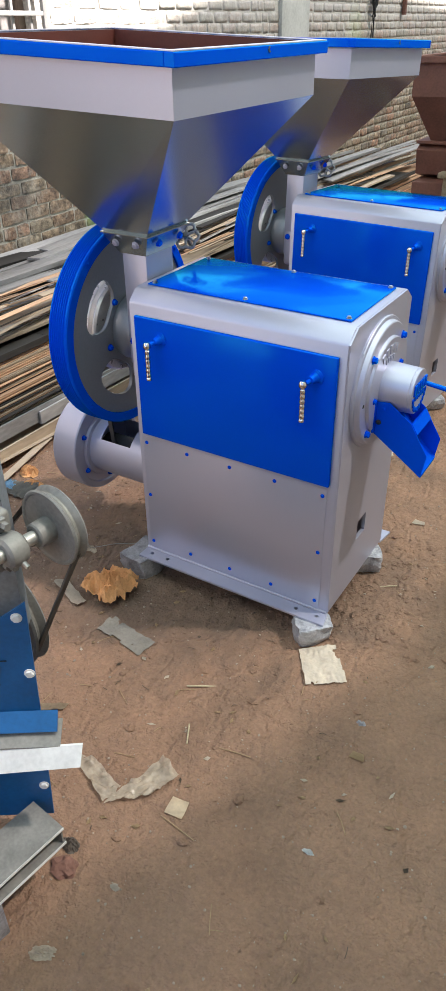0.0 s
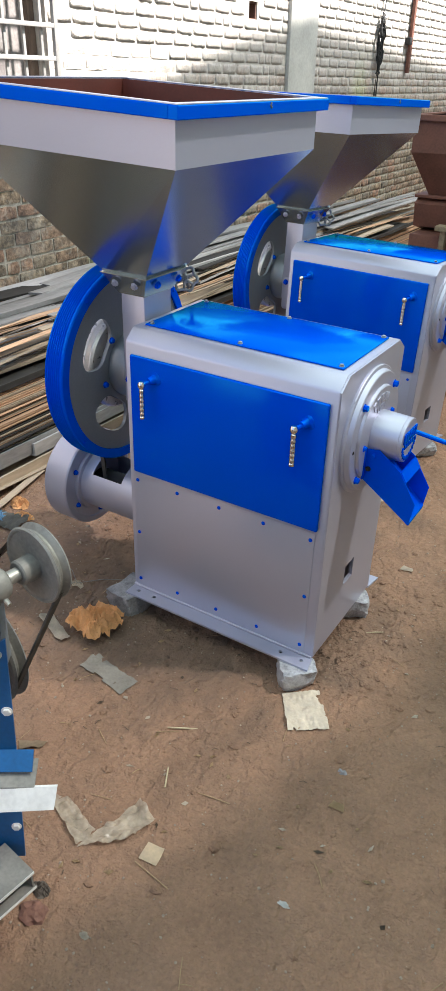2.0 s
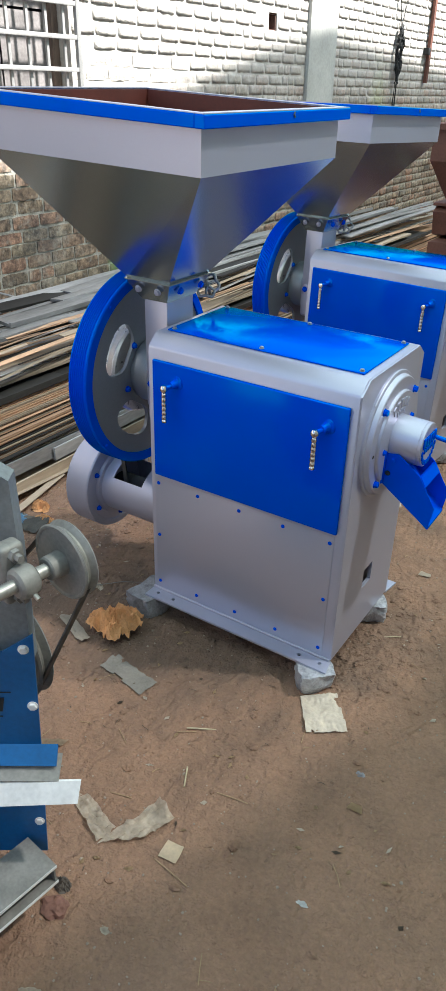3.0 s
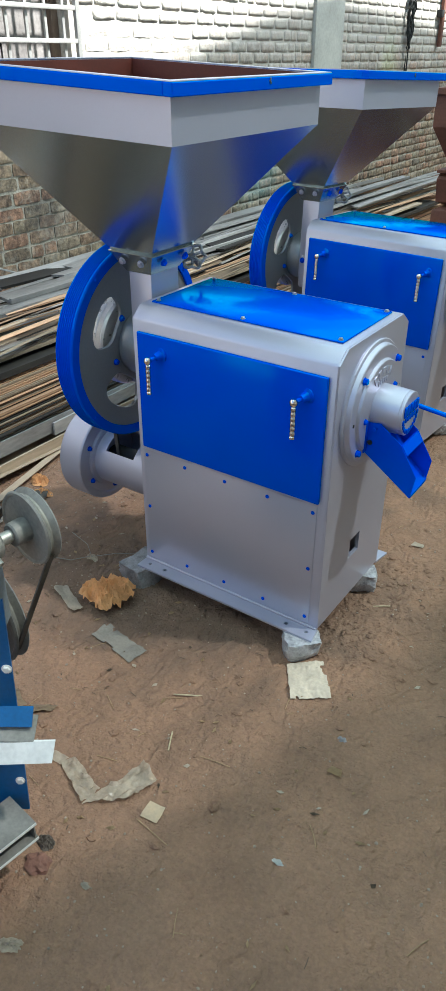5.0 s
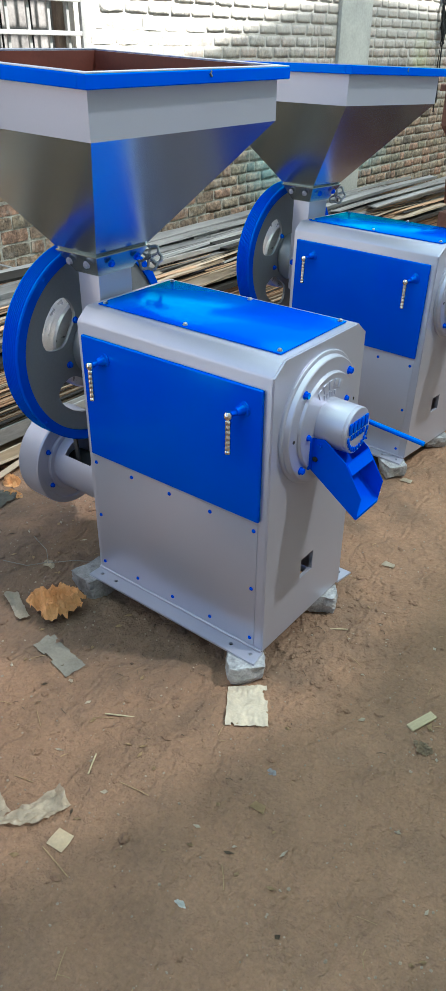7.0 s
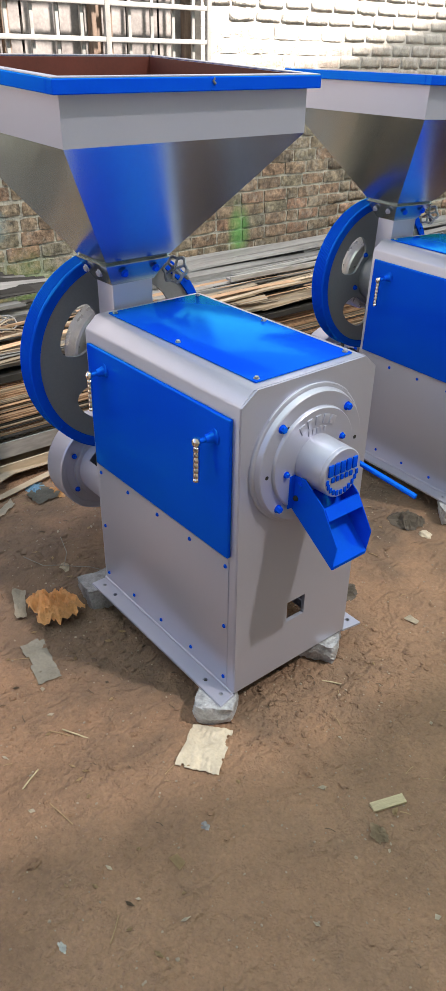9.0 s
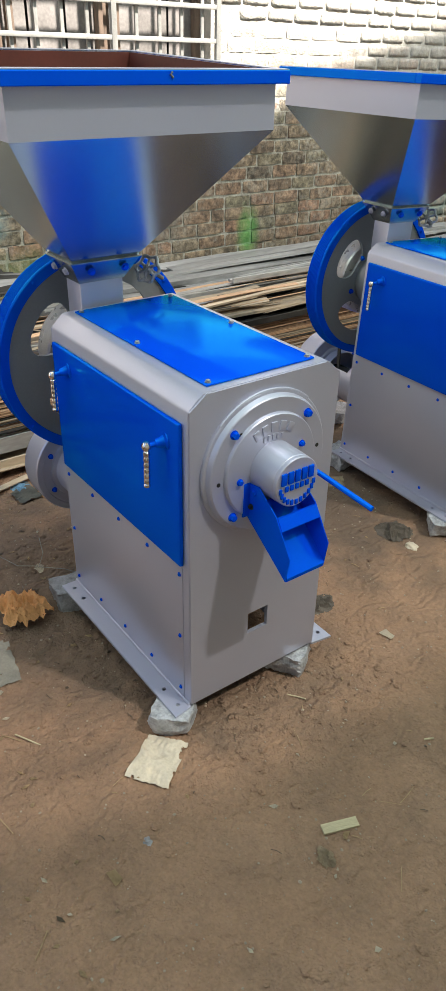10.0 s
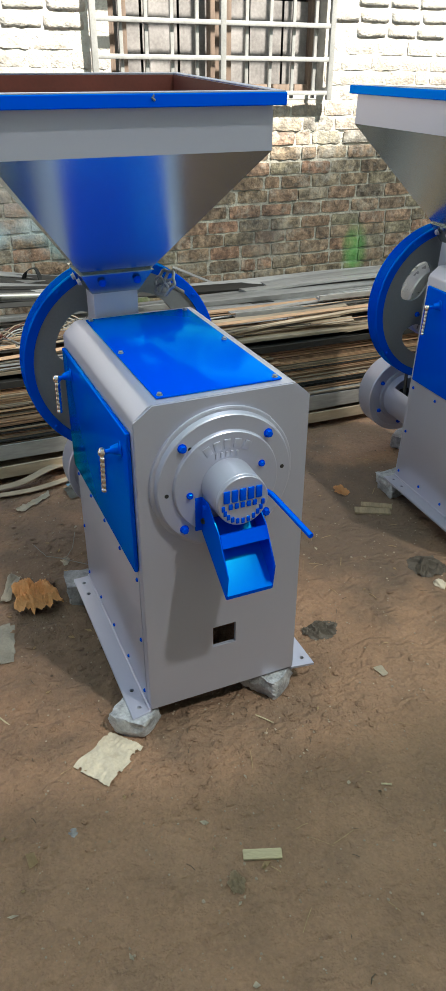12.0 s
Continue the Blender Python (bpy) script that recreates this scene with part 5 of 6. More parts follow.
# ---- unpainted mill beyond ----
def brown_mill():
    T = thing("unfinished_mill", "unpainted rusty brown mill with hopper and pale green casing", "mill machine")
    ox, oy = -0.925, 3.05
    def frustum(levels, name, material, parent, label=""):
        bm = bmesh.new()
        rings = [[bm.verts.new(p) for p in ((x0, y0, z), (x1, y0, z), (x1, y1, z), (x0, y1, z))] for x0, x1, y0, y1, z in levels]
        for a, b in zip(rings, rings[1:]):
            for k in range(4):
                bm.faces.new((a[k], a[(k + 1) % 4], b[(k + 1) % 4], b[k]))
        bm.faces.new(rings[0])
        return part(name, bm, material, parent, label, smooth=0)
    hp = frustum([(ox + 0.10, ox + 0.42, oy + 0.16, oy + 0.48, 1.20), (ox, ox + 0.64, oy, oy + 0.66, 1.455), (ox, ox + 0.64, oy, oy + 0.66, 1.655)], "hopper", BROWN_RUST, T)
    bm = bmesh.new()
    for a in ((ox - 0.025, ox, oy - 0.025, oy + 0.685), (ox + 0.64, ox + 0.665, oy - 0.025, oy + 0.685), (ox, ox + 0.64, oy - 0.025, oy), (ox, ox + 0.64, oy + 0.66, oy + 0.685)):
        box(*a, 1.63, 1.665, 0.002, 1, bm=bm)
    part("hopper_rim", bm, BROWN_RUST, hp, "rusty angle iron rim")
    nk = part("feed_box", plate([[(oy + 0.20, 1.22), (oy + 0.52, 1.22), (oy + 0.52, 1.06), (oy + 0.40, 0.98), (oy + 0.16, 1.04), (oy + 0.13, 1.18)]], lambda u, v, w: (ox + 0.03 + w, u - 0.02, v - 0.03), 0.30), BROWN_RUST, T, "rusty brown feed box")
    part("feed_flange", box(ox + 0.02, ox + 0.46, oy + 0.12, oy + 0.52, 1.185, 1.203, 0.003), BROWN_RUST, nk)
    part("casing", lathe([(0, 0), (0, 0.34), (0.008, 0.35), (0.14, 0.35), (0.148, 0.34), (0.148, 0)], (ox + 0.52, oy - 0.05, 0.92), (1, 0, 0), 48), PALE_GREEN, T, "round pale green casing")
    part("post", box(ox + 0.26, ox + 0.295, oy - 0.02, oy + 0.02, 0.72, 1.02, 0.003), WOOD, T, "short wooden post")
    part("post_cap", box(ox + 0.23, ox + 0.325, oy - 0.045, oy + 0.045, 1.02, 1.05, 0.003), WOOD, T)
    part("body", box(ox + 0.05, ox + 0.85, oy + 0.02, oy + 0.55, 0.03, 0.98, 0.01), BROWN_RUST, T)
    for a, b in ((0.05, 0.02), (0.80, 0.02), (0.05, 0.50), (0.80, 0.50)):
        part("foot", box(ox + a, ox + a + 0.06, oy + b, oy + b + 0.06, -0.012, 0.03, 0.004), BROWN_RUST, T)


brown_mill()


# ---- litter ----
def sheet_mesh(corners, n=14, lift=0.006, seed=0, edge=0.004, thick=0.0012, bites=()):
    """A thin limp sheet between four ground corners, with creases and a ragged edge."""
    a, b, c, d = (Vector((*p, 0)) for p in corners)
    bm = bmesh.new()
    g = []
    for j in range(n + 1):
        row = []
        for i in range(n + 1):
            u, v = i / n, j / n
            p = (a * (1 - u) + b * u) * (1 - v) + (d * (1 - u) + c * u) * v
            if i in (0, n) or j in (0, n):
                p += Vector((noise.noise(p * 33 + Vector((seed, 0, 0))), noise.noise(p * 33 + Vector((0, seed, 5))), 0)) * edge
            z = ground_height(p.x, p.y) + 0.004 + lift * abs(noise.noise(p * 16 + Vector((0, 0, seed)))) + lift * 0.5 * abs(noise.noise(p * 45 + Vector((0, seed, 0))))
            row.append(bm.verts.new((p.x, p.y, z)))
        g.append(row)
    for j in range(n):
        for i in range(n):
            bm.faces.new((g[j][i], g[j][i + 1], g[j + 1][i + 1], g[j + 1][i]))
    if bites:
        gone = [g[j][i] for j in range(n + 1) for i in range(n + 1) if any(((i / n - u) / ru) ** 2 + ((j / n - v) / rv) ** 2 < 1 for u, v, ru, rv in bites)]
        bmesh.ops.delete(bm, geom=gone, context="VERTS")
    bmesh.ops.solidify(bm, geom=bm.faces[:], thickness=thick)
    return bm


def litter(name, bm, material, label, category="litter", smooth=35):
    return tagged(part(name, bm, material, None, smooth=smooth), label, category)


litter("paper_scrap", sheet_mesh([(0.045, -0.259), (0.156, -0.18), (0.053, -0.04), (-0.051, -0.116)], 52, 0.014, 3, 0.0025, bites=[(1.0, 0.86, 0.10, 0.04), (0.97, 0.74, 0.05, 0.09), (0.17, 0.0, 0.03, 0.05), (1.0, 0.3, 0.03, 0.04), (0.6, 0.0, 0.10, 0.015)]), PAPER, "torn cream paper lying on the dirt by the mill")
litter("paper_tag", sheet_mesh([(-0.089, -0.867), (-0.035, -0.86), (-0.046, -0.807), (-0.094, -0.816)], 8, 0.004, 5, 0.002), CREAM, "small square cream paper tag on the dirt")
litter("card_scrap", sheet_mesh([(-0.722, -0.385), (-0.515, -0.416), (-0.494, -0.342), (-0.715, -0.300)], 18, 0.008, 8, 0.006, bites=[(0.45, 0.0, 0.08, 0.10), (0.0, 1.0, 0.05, 0.2)]), CARD, "grey torn card lying on the dirt")
litter("plastic_wrapper", sheet_mesh([(-0.408, -0.862), (-0.252, -0.932), (-0.240, -0.867), (-0.385, -0.822)], 22, 0.030, 11, 0.006), PLASTIC, "crumpled clear plastic wrapper on the dirt")
litter("plastic_wrapper", sheet_mesh([(-0.252, -0.930), (-0.150, -0.850), (-0.112, -0.748), (-0.191, -0.728)], 22, 0.030, 12, 0.008), PLASTIC, "crumpled clear plastic wrapper on the dirt")
litter("plastic_strip", sheet_mesh([(-1.03, -0.270), (-0.86, -0.335), (-0.842, -0.300), (-1.01, -0.225)], 16, 0.02, 14, 0.008), PAPER, "dirty white plastic strip beside the brown paper")
litter("paper_scrap", sheet_mesh([(-1.58, -0.15), (-1.54, -0.13), (-1.64, 0.03), (-1.69, 0.03)], 16, 0.02, 61, 0.008), PAPER, "torn dirty white paper strip by the scrap pile")
litter("plastic_scrap", sheet_mesh([(-1.68, 0.10), (-1.56, 0.12), (-1.58, 0.24), (-1.74, 0.22)], 12, 0.03, 63, 0.01), CARD, "dark grey plastic scrap by the pile")
litter("plastic_wrapper", sheet_mesh([(-0.475, -0.865), (-0.40, -0.868), (-0.395, -0.835), (-0.47, -0.845)], 10, 0.014, 21, 0.005), PLASTIC, "narrow strip of clear plastic wrapper on the dirt")


def crumpled(cx, cy, rx, ry, rz, seed, n=4):
    bm = bmesh.new()
    bmesh.ops.create_icosphere(bm, subdivisions=n, radius=1)
    for v in bm.verts:
        c = v.co.copy()
        k = 1 + 0.35 * noise.noise(c * 1.6 + Vector((seed, 0, 0))) + 0.32 * abs(noise.noise(c * 3.7 + Vector((0, seed, 0)))) - 0.25 * abs(noise.noise(c * 7.5 + Vector((0, 0, seed))))
        v.co = Vector((cx + c.x * rx * k, cy + c.y * ry * k, max(0.0, 0.3 * rz + c.z * rz * k) - 0.006))
    return bm


def creased(cx, cy, rx, ry, h, seed, a=0.0):
    """A sheet crushed into sharp folds: a ragged disc with flat facets thrown up at random."""
    rng = random.Random(seed)
    bm = bmesh.new()
    rings = []
    ca, sa = math.cos(a), math.sin(a)
    for j in range(8):
        r = j / 7
        m = max(1, j * 6)
        row = []
        for i in range(m):
            t = (i + 0.4 * rng.random()) / m * math.tau
            k = r * (1 + 0.30 * noise.noise(Vector((math.cos(t) * 1.7, math.sin(t) * 1.7, seed))) + (0.14 * rng.uniform(-1, 1) if j == 7 else 0.04 * rng.uniform(-1, 1)))
            u, v = k * math.cos(t) * rx, k * math.sin(t) * ry
            z = h * (0.15 + 0.85 * abs(noise.noise(Vector((u * 22, v * 22, seed)))) * 1.7 + 0.35 * rng.random()) * (1.0 - 0.55 * r)
            x, y = cx + u * ca - v * sa, cy + u * sa + v * ca
            row.append(bm.verts.new((x, y, ground_height(x, y) + max(0.002, z))))
        rings.append(row)
    for p, q in zip(rings, rings[1:]):
        n, m = len(p), len(q)
        i = j = 0
        while i < n or j < m:
            if n > 1 and (j >= m or (i < n and (i + 1) / n <= (j + 1) / m)):
                bm.faces.new((p[i % n], p[(i + 1) % n], q[j % m]))
                i += 1
            else:
                bm.faces.new((p[i % n], q[(j + 1) % m], q[j % m]))
                j += 1
            if n == 1 and j >= m:
                break
    bmesh.ops.solidify(bm, geom=bm.faces[:], thickness=0.001)
    return bm


def crushed(cx, cy, rx, ry, h, seed, a=0.0, n=44):
    """Paper crushed into a heap of flat tilted facets with sharp folds between them."""
    rng = random.Random(seed)
    sites = []
    for _ in range(34):
        t, r = rng.uniform(0, math.tau), rng.random() ** 0.6 * 0.85
        sites.append((r * math.cos(t), r * math.sin(t), rng.uniform(0.35, 1.0) * (1 - 0.45 * r), rng.uniform(-0.9, 0.9), rng.uniform(-0.9, 0.9), rng.uniform(0, math.pi)))
    bm = bmesh.new()
    g = {}
    for i in range(n + 1):
        for j in range(n + 1):
            u, v = i / n * 2 - 1, j / n * 2 - 1
            t, r = math.atan2(v, u), math.hypot(u, v)
            lim = 0.84 + 0.20 * noise.noise(Vector((math.cos(t) * 1.6, math.sin(t) * 1.6, seed))) + 0.07 * noise.noise(Vector((math.cos(t) * 6, math.sin(t) * 6, seed)))
            if r > lim + 0.05:
                continue
            z = 0.10
            for su, sv, sz, ta, tb, turn in sites:
                du, dv = u - su, v - sv
                p, q = du * math.cos(turn) + dv * math.sin(turn), dv * math.cos(turn) - du * math.sin(turn)
                z = max(z, sz + ta * p * 0.5 - abs(q) * 5.0 - max(0.0, abs(p) - 0.32) * 3.0)
            z *= h * (1 - 0.5 * (r / lim) ** 4)
            x, y = u * rx, v * ry
            x, y = cx + x * math.cos(a) - y * math.sin(a), cy + x * math.sin(a) + y * math.cos(a)
            g[i, j] = bm.verts.new((x, y, ground_height(x, y) + z))
    for i in range(n):
        for j in range(n):
            k = [g.get(p) for p in ((i, j), (i + 1, j), (i + 1, j + 1), (i, j + 1))]
            if all(k):
                bm.faces.new((k[0], k[1], k[2]))
                bm.faces.new((k[0], k[2], k[3]))
    bmesh.ops.delete(bm, geom=[v for v in bm.verts if not v.link_faces], context="VERTS")
    bmesh.ops.solidify(bm, geom=bm.faces[:], thickness=0.001)
    return bm


def crumpled_sheet(cx, cy, rx, ry, h, seed, turn=0.0):
    """One sheet of paper crumpled up: sharp criss-cross folds, a ragged outline and lifted corners."""
    bm = bmesh.new()
    rings, seg = 22, 84
    rows = []
    off = Vector((seed * 3.7, seed * 1.9, 0))

    def fold(p):
        f = 0.0
        for k, (sc, w) in enumerate(((3.0, 1.0), (6.0, 0.7), (11.0, 0.4))):
            q = Matrix.Rotation(0.9 * k + 0.4, 3, "Z") @ p
            f += w * (1 - 2.2 * abs(noise.noise(Vector((q.x * sc, q.y * sc * 0.55, k)) + off)))
        return f / 2.1

    for i in range(rings + 1):
        r = i / rings
        row = []
        for j in range(seg):
            t = j * math.tau / seg
            d = Vector((math.cos(t), math.sin(t), 0))
            lim = 0.86 + 0.34 * noise.noise(d * 1.5 + off) + 0.20 * noise.noise(d * 3.6 + off)
            p = d * r * lim
            z = h * max(0.04, (0.22 + 1.05 * fold(p)) * (1 - 0.45 * r ** 4)) + 0.006 * r * max(0.0, noise.noise(d * 5 + off))
            x, y = p.x * rx, p.y * ry
            row.append(bm.verts.new((cx + x * math.cos(turn) - y * math.sin(turn), cy + x * math.sin(turn) + y * math.cos(turn), ground_height(cx, cy) + 0.002 + z)))
        rows.append(row)
    for a, b in zip(rows, rows[1:]):
        for j in range(seg):
            k = (j + 1) % seg
            bm.faces.new((a[j], b[j], b[k], a[k]))
    bmesh.ops.remove_doubles(bm, verts=bm.verts[:], dist=1e-5)
    return bm


litter("brown_paper", crumpled_sheet(-0.806, -0.205, 0.118, 0.088, 0.080, 9, 0.62), BROWN_PAPER, "crumpled brown wrapping paper on the dirt", smooth=0)
litter("card_scrap", sheet_mesh([(-0.756, -0.753), (-0.659, -0.796), (-0.652, -0.762), (-0.737, -0.728)], 8, 0.02, 41, 0.008), TAN_CARD, "torn brown card on the dirt by the belt mill")
litter("card_scrap", sheet_mesh([(-0.653, -0.754), (-0.621, -0.774), (-0.567, -0.739), (-0.568, -0.704)], 8, 0.014, 43, 0.006), TAN_CARD, "grey-brown card sliver on the dirt")
for k, pts in enumerate(([(-1.25, 0.06, 0.012), (-1.12, 0.02, 0.02), (-1.05, -0.03, 0.012), (-0.98, 0.05, 0.01), (-0.90, 0.10, 0.008)], [(-1.06, -0.03, 0.010), (-1.10, -0.10, 0.016), (-1.22, -0.13, 0.006)])):
    litter("wire", sweep(pts, 0.0016, 6), GREY_IRON, "thin bent wire lying on the dirt", "wire")
litter("plastic_scrap", creased(-1.05, -0.03, 0.03, 0.022, 0.02, 51), PLASTIC, "small crushed plastic scrap on the dirt", smooth=0)
litter("brick_fragment", crumpled(-0.895, -0.135, 0.035, 0.028, 0.03, 33, 3), mat("earth_clod", (0.13, 0.075, 0.05), 0.95, 0, 0.7, 1.3, 30, 120, 0.6, 0.004), "dark brown clod beside the brown paper", smooth=16)
litter("rag", crushed(-0.225, 0.745, 0.055, 0.085, 0.03, 9), CLOTH, "small dark rag on the dirt", smooth=20)
litter("rag", crushed(-0.41, 1.375, 0.10, 0.085, 0.045, 13), CLOTH, "dark crumpled rag on the dirt by the mill foot", smooth=20)
litter("paper_scrap", crumpled(-0.285, 1.345, 0.03, 0.022, 0.02, 15, 3), PAPER, "small crumpled pale paper by the rag", smooth=20)
litter("blue_scrap", crushed(-1.73, 0.18, 0.075, 0.055, 0.03, 17), mat("blue_plastic", (0.12, 0.24, 0.36), 0.4, 0, 0.7, 1.3, 20, 90, 0.3, 0.002), "crumpled pale blue plastic scrap", smooth=16)
litter("yellow_scrap", crushed(-1.72, 0.31, 0.06, 0.045, 0.06, 19), BROWN_PAPER, "crumpled yellow-brown paper scrap", smooth=16)
litter("yellow_scrap", crushed(-1.62, 0.24, 0.065, 0.035, 0.03, 23), BROWN_PAPER, "crumpled tan paper scrap", smooth=16)
litter("brick_fragment", crumpled(-0.215, -1.13, 0.035, 0.028, 0.022, 31, 3), mat("brick_fragment", (0.19, 0.095, 0.07), 0.95, 0, 0.7, 1.3, 30, 120, 0.5, 0.003), "small red brick fragment on the dirt", smooth=16)
for x, y, a, l, w in ((0.526, 0.138, 70, 0.105, 0.028), (-0.893, 1.424, 62, 0.17, 0.05), (-0.93, 1.47, 58, 0.15, 0.04)):
    bm = box(-l / 2, l / 2, -w / 2, w / 2, 0, 0.01, 0.002)
    ob = litter("wood_chip", rough(bm, 0.003, 40, x), PALE_WOOD if x > 0 else WOOD, "split wood offcut on the dirt", "wood offcut")
    ob.matrix_basis = pose(x, y, ground_height(x, y) - 0.001, 0, 0, a)
litter("pebble", crumpled(0.261, -0.313, 0.017, 0.015, 0.012, 71, 3), STONE, "small grey pebble lying on the dirt", "pebble", smooth=30)
litter("leaf", creased(0.574, 0.041, 0.030, 0.022, 0.018, 73), TAN_CARD, "crumpled dry brown leaf on the dirt", "leaf", smooth=0)
litter("paper_fleck", creased(0.301, -0.771, 0.016, 0.008, 0.008, 75), WHITE_PAINT, "small torn white paper fleck on the dirt", smooth=0)
litter("foil_scrap", creased(-0.123, -1.315, 0.035, 0.016, 0.014, 77, 0.6), PLASTIC, "crumpled pale foil scrap on the dirt", smooth=0)
litter("blue_fleck", creased(-0.074, -1.104, 0.014, 0.009, 0.008, 79), PAPER, "tiny pale scrap on the dirt", smooth=0)
litter("tan_scrap", creased(-1.132, 1.394, 0.05, 0.035, 0.02, 81), BROWN_PAPER, "crumpled tan paper by the mill foot", smooth=0)
litter("dark_rag", crushed(-0.245, -1.075, 0.034, 0.024, 0.018, 83), CLOTH, "small dark rag beside the base of the belt mill", "rag", smooth=20)
for x, y, a, l, r in ((0.098, 0.354, 35, 0.065, 0.0022), (-0.24, -0.424, 28, 0.115, 0.0026), (-0.177, -0.615, -62, 0.075, 0.0026), (-0.033, -0.887, -8, 0.12, 0.0018), (0.468, 0.571, 60, 0.03, 0.003), (-0.02, -0.60, 10, 0.10, 0.0016)):
    dx, dy, z = math.cos(radians(a)) * l / 2, math.sin(radians(a)) * l / 2, ground_height(x, y) + r
    litter("splinter", sweep([(x - dx, y - dy, z), (x, y, z + 0.002), (x + dx, y + dy, z + 0.001)], r, 6), PALE_WOOD if r > 0.002 else STRAW, "thin dry splinter lying on the dirt", "splinter")
for x, y, r in ((0.296, -0.432, 0.022), (0.055, 0.831, 0.026), (-0.20, 1.52, 0.03)):
    litter("paper_chip", sheet_mesh([(x - r, y - r * .6), (x + r, y - r * .4), (x + r * .8, y + r * .7), (x - r * .7, y + r * .6)], 5, 0.006, x * 9, 0.004), STRAW if x > 0.2 else PAPER, "small paper chip on the dirt")


def scatter():
    rng = random.Random(21)
    bm = bmesh.new()
    for _ in range(150):
        x, y = rng.uniform(-1.9, 1.4), rng.uniform(-1.5, 2.4)
        a, l, r = rng.uniform(0, 7), rng.uniform(0.015, 0.075) * (1.6 if rng.random() < 0.1 else 1), rng.uniform(0.0007, 0.0016)
        z = ground_height(x, y) + r
        dx, dy = math.cos(a) * l / 2, math.sin(a) * l / 2
        k = rng.uniform(-0.06, 0.06)
        sweep([(x - dx, y - dy, z), (x - dy * k, y + dx * k, z + 0.003), (x + dx, y + dy, z + 0.001)], r, 4, bm)
    dk = bmesh.new()
    for _ in range(150):
        x, y = (rng.gauss(-0.7, 0.6), rng.gauss(0.0, 0.45)) if rng.random() < 0.5 else (rng.uniform(-1.9, 1.5), rng.uniform(-1.5, 2.4))
        a, l, r = rng.uniform(0, 7), rng.uniform(0.006, 0.035), rng.uniform(0.0006, 0.0014)
        z = ground_height(x, y) + r
        dx, dy, k = math.cos(a) * l / 2, math.sin(a) * l / 2, rng.uniform(-0.3, 0.3)
        sweep([(x - dx, y - dy, z), (x - dy * k, y + dx * k, z + 0.004), (x + dx, y + dy, z + 0.001)], r, 4, dk)
    # flakes of dry leaf, shavings and torn paper
    for name, material, count, words in (("leaf_bits", STRAW, 130, "scattered bits of dry leaf and shavings on the dirt"), ("paper_bits", PAPER, 45, "tiny torn bits of pale paper on the dirt"), ("bark_bits", TWIG, 26, "dark bits of bark and rubbish on the dirt")):
        fl = bmesh.new()
        for _ in range(count):
            x, y = (rng.gauss(-0.6, 0.6), rng.gauss(-0.1, 0.6)) if rng.random() < 0.4 else (rng.uniform(-1.8, 1.3), rng.uniform(-1.4, 1.9))
            a, l, w = rng.uniform(0, 7), rng.uniform(0.006, 0.017), rng.uniform(0.003, 0.009)
            z, up = ground_height(x, y) + 0.002, rng.uniform(0.001, 0.006)
            ca, sa = math.cos(a), math.sin(a)
            lo = [fl.verts.new((x + u * l * ca - q * w * sa, y + u * l * sa + q * w * ca, z + h)) for u, q, h in ((-1, rng.uniform(-0.4, 0.4), 0), (-0.2, -1, up * 0.6), (0.3, rng.uniform(-0.2, 0.3), up), (-0.1, 1, 0.001), (1, rng.uniform(-0.5, 0.5), rng.uniform(0, 0.004)))]
            for f in ((0, 1, 2), (0, 2, 3), (2, 1, 4), (3, 2, 4)):
                fl.faces.new([lo[i] for i in f])
        bmesh.ops.solidify(fl, geom=fl.faces[:], thickness=0.0008)
        tagged(part(name, fl, material, None, smooth=0), words, name.replace("_", " "), kind="stuff")
    tagged(part("twigs", dk, TWIG, None), "scattered dark twigs and shavings on the dirt", "twigs", kind="stuff")
    tagged(part("straw", bm, STRAW, None), "scattered bits of dry straw on the dirt", "straw", kind="stuff")
    verts, faces = [], []
    base = bmesh.new()
    bmesh.ops.create_icosphere(base, subdivisions=1, radius=1)
    bv = [v.co.copy() for v in base.verts]
    bf = [[v.index for v in f.verts] for f in base.faces]
    base.free()
    for _ in range(5200):
        x, y = rng.uniform(-2.0, 1.6), rng.uniform(-1.6, 2.5)
        r = rng.choice((0.0012, 0.0015, 0.002, 0.002, 0.003, 0.003, 0.004)) * rng.uniform(0.7, 1.3)
        if rng.random() < 0.01:
            r *= 1.8
        z = ground_height(x, y) + r * 0.25
        o = len(verts)
        sx, sy, sz = r * rng.uniform(0.7, 1.3), r * rng.uniform(0.7, 1.3), r * rng.uniform(0.4, 0.8)
        verts += [(x + c.x * sx * rng.uniform(0.85, 1.15), y + c.y * sy * rng.uniform(0.85, 1.15), z + c.z * sz) for c in bv]
        faces += [[i + o for i in f] for f in bf]
    # clods, thickest round the mill's feet
    cv, cf = [], []
    for _ in range(4200):
        if rng.random() < 0.7:
            x, y = (rng.gauss(-0.75, 0.5), rng.gauss(0.0, 0.33)) if rng.random() < 0.7 else (rng.gauss(0.06, 0.16), rng.gauss(0.28, 0.24))
        else:
            x, y = rng.uniform(-2.0, 1.6), rng.uniform(-1.6, 2.5)
        r = rng.uniform(0.002, 0.007) * (2.2 if rng.random() < 0.12 else 1)
        z = ground_height(x, y)
        o = len(cv)
        sx, sy, sz = r * rng.uniform(0.8, 1.6), r * rng.uniform(0.8, 1.6), r * rng.uniform(0.4, 0.8)
        cv += [(x + c.x * sx * rng.uniform(0.75, 1.25), y + c.y * sy * rng.uniform(0.75, 1.25), z + c.z * sz * rng.uniform(0.8, 1.2)) for c in bv]
        cf += [[i + o for i in f] for f in bf]
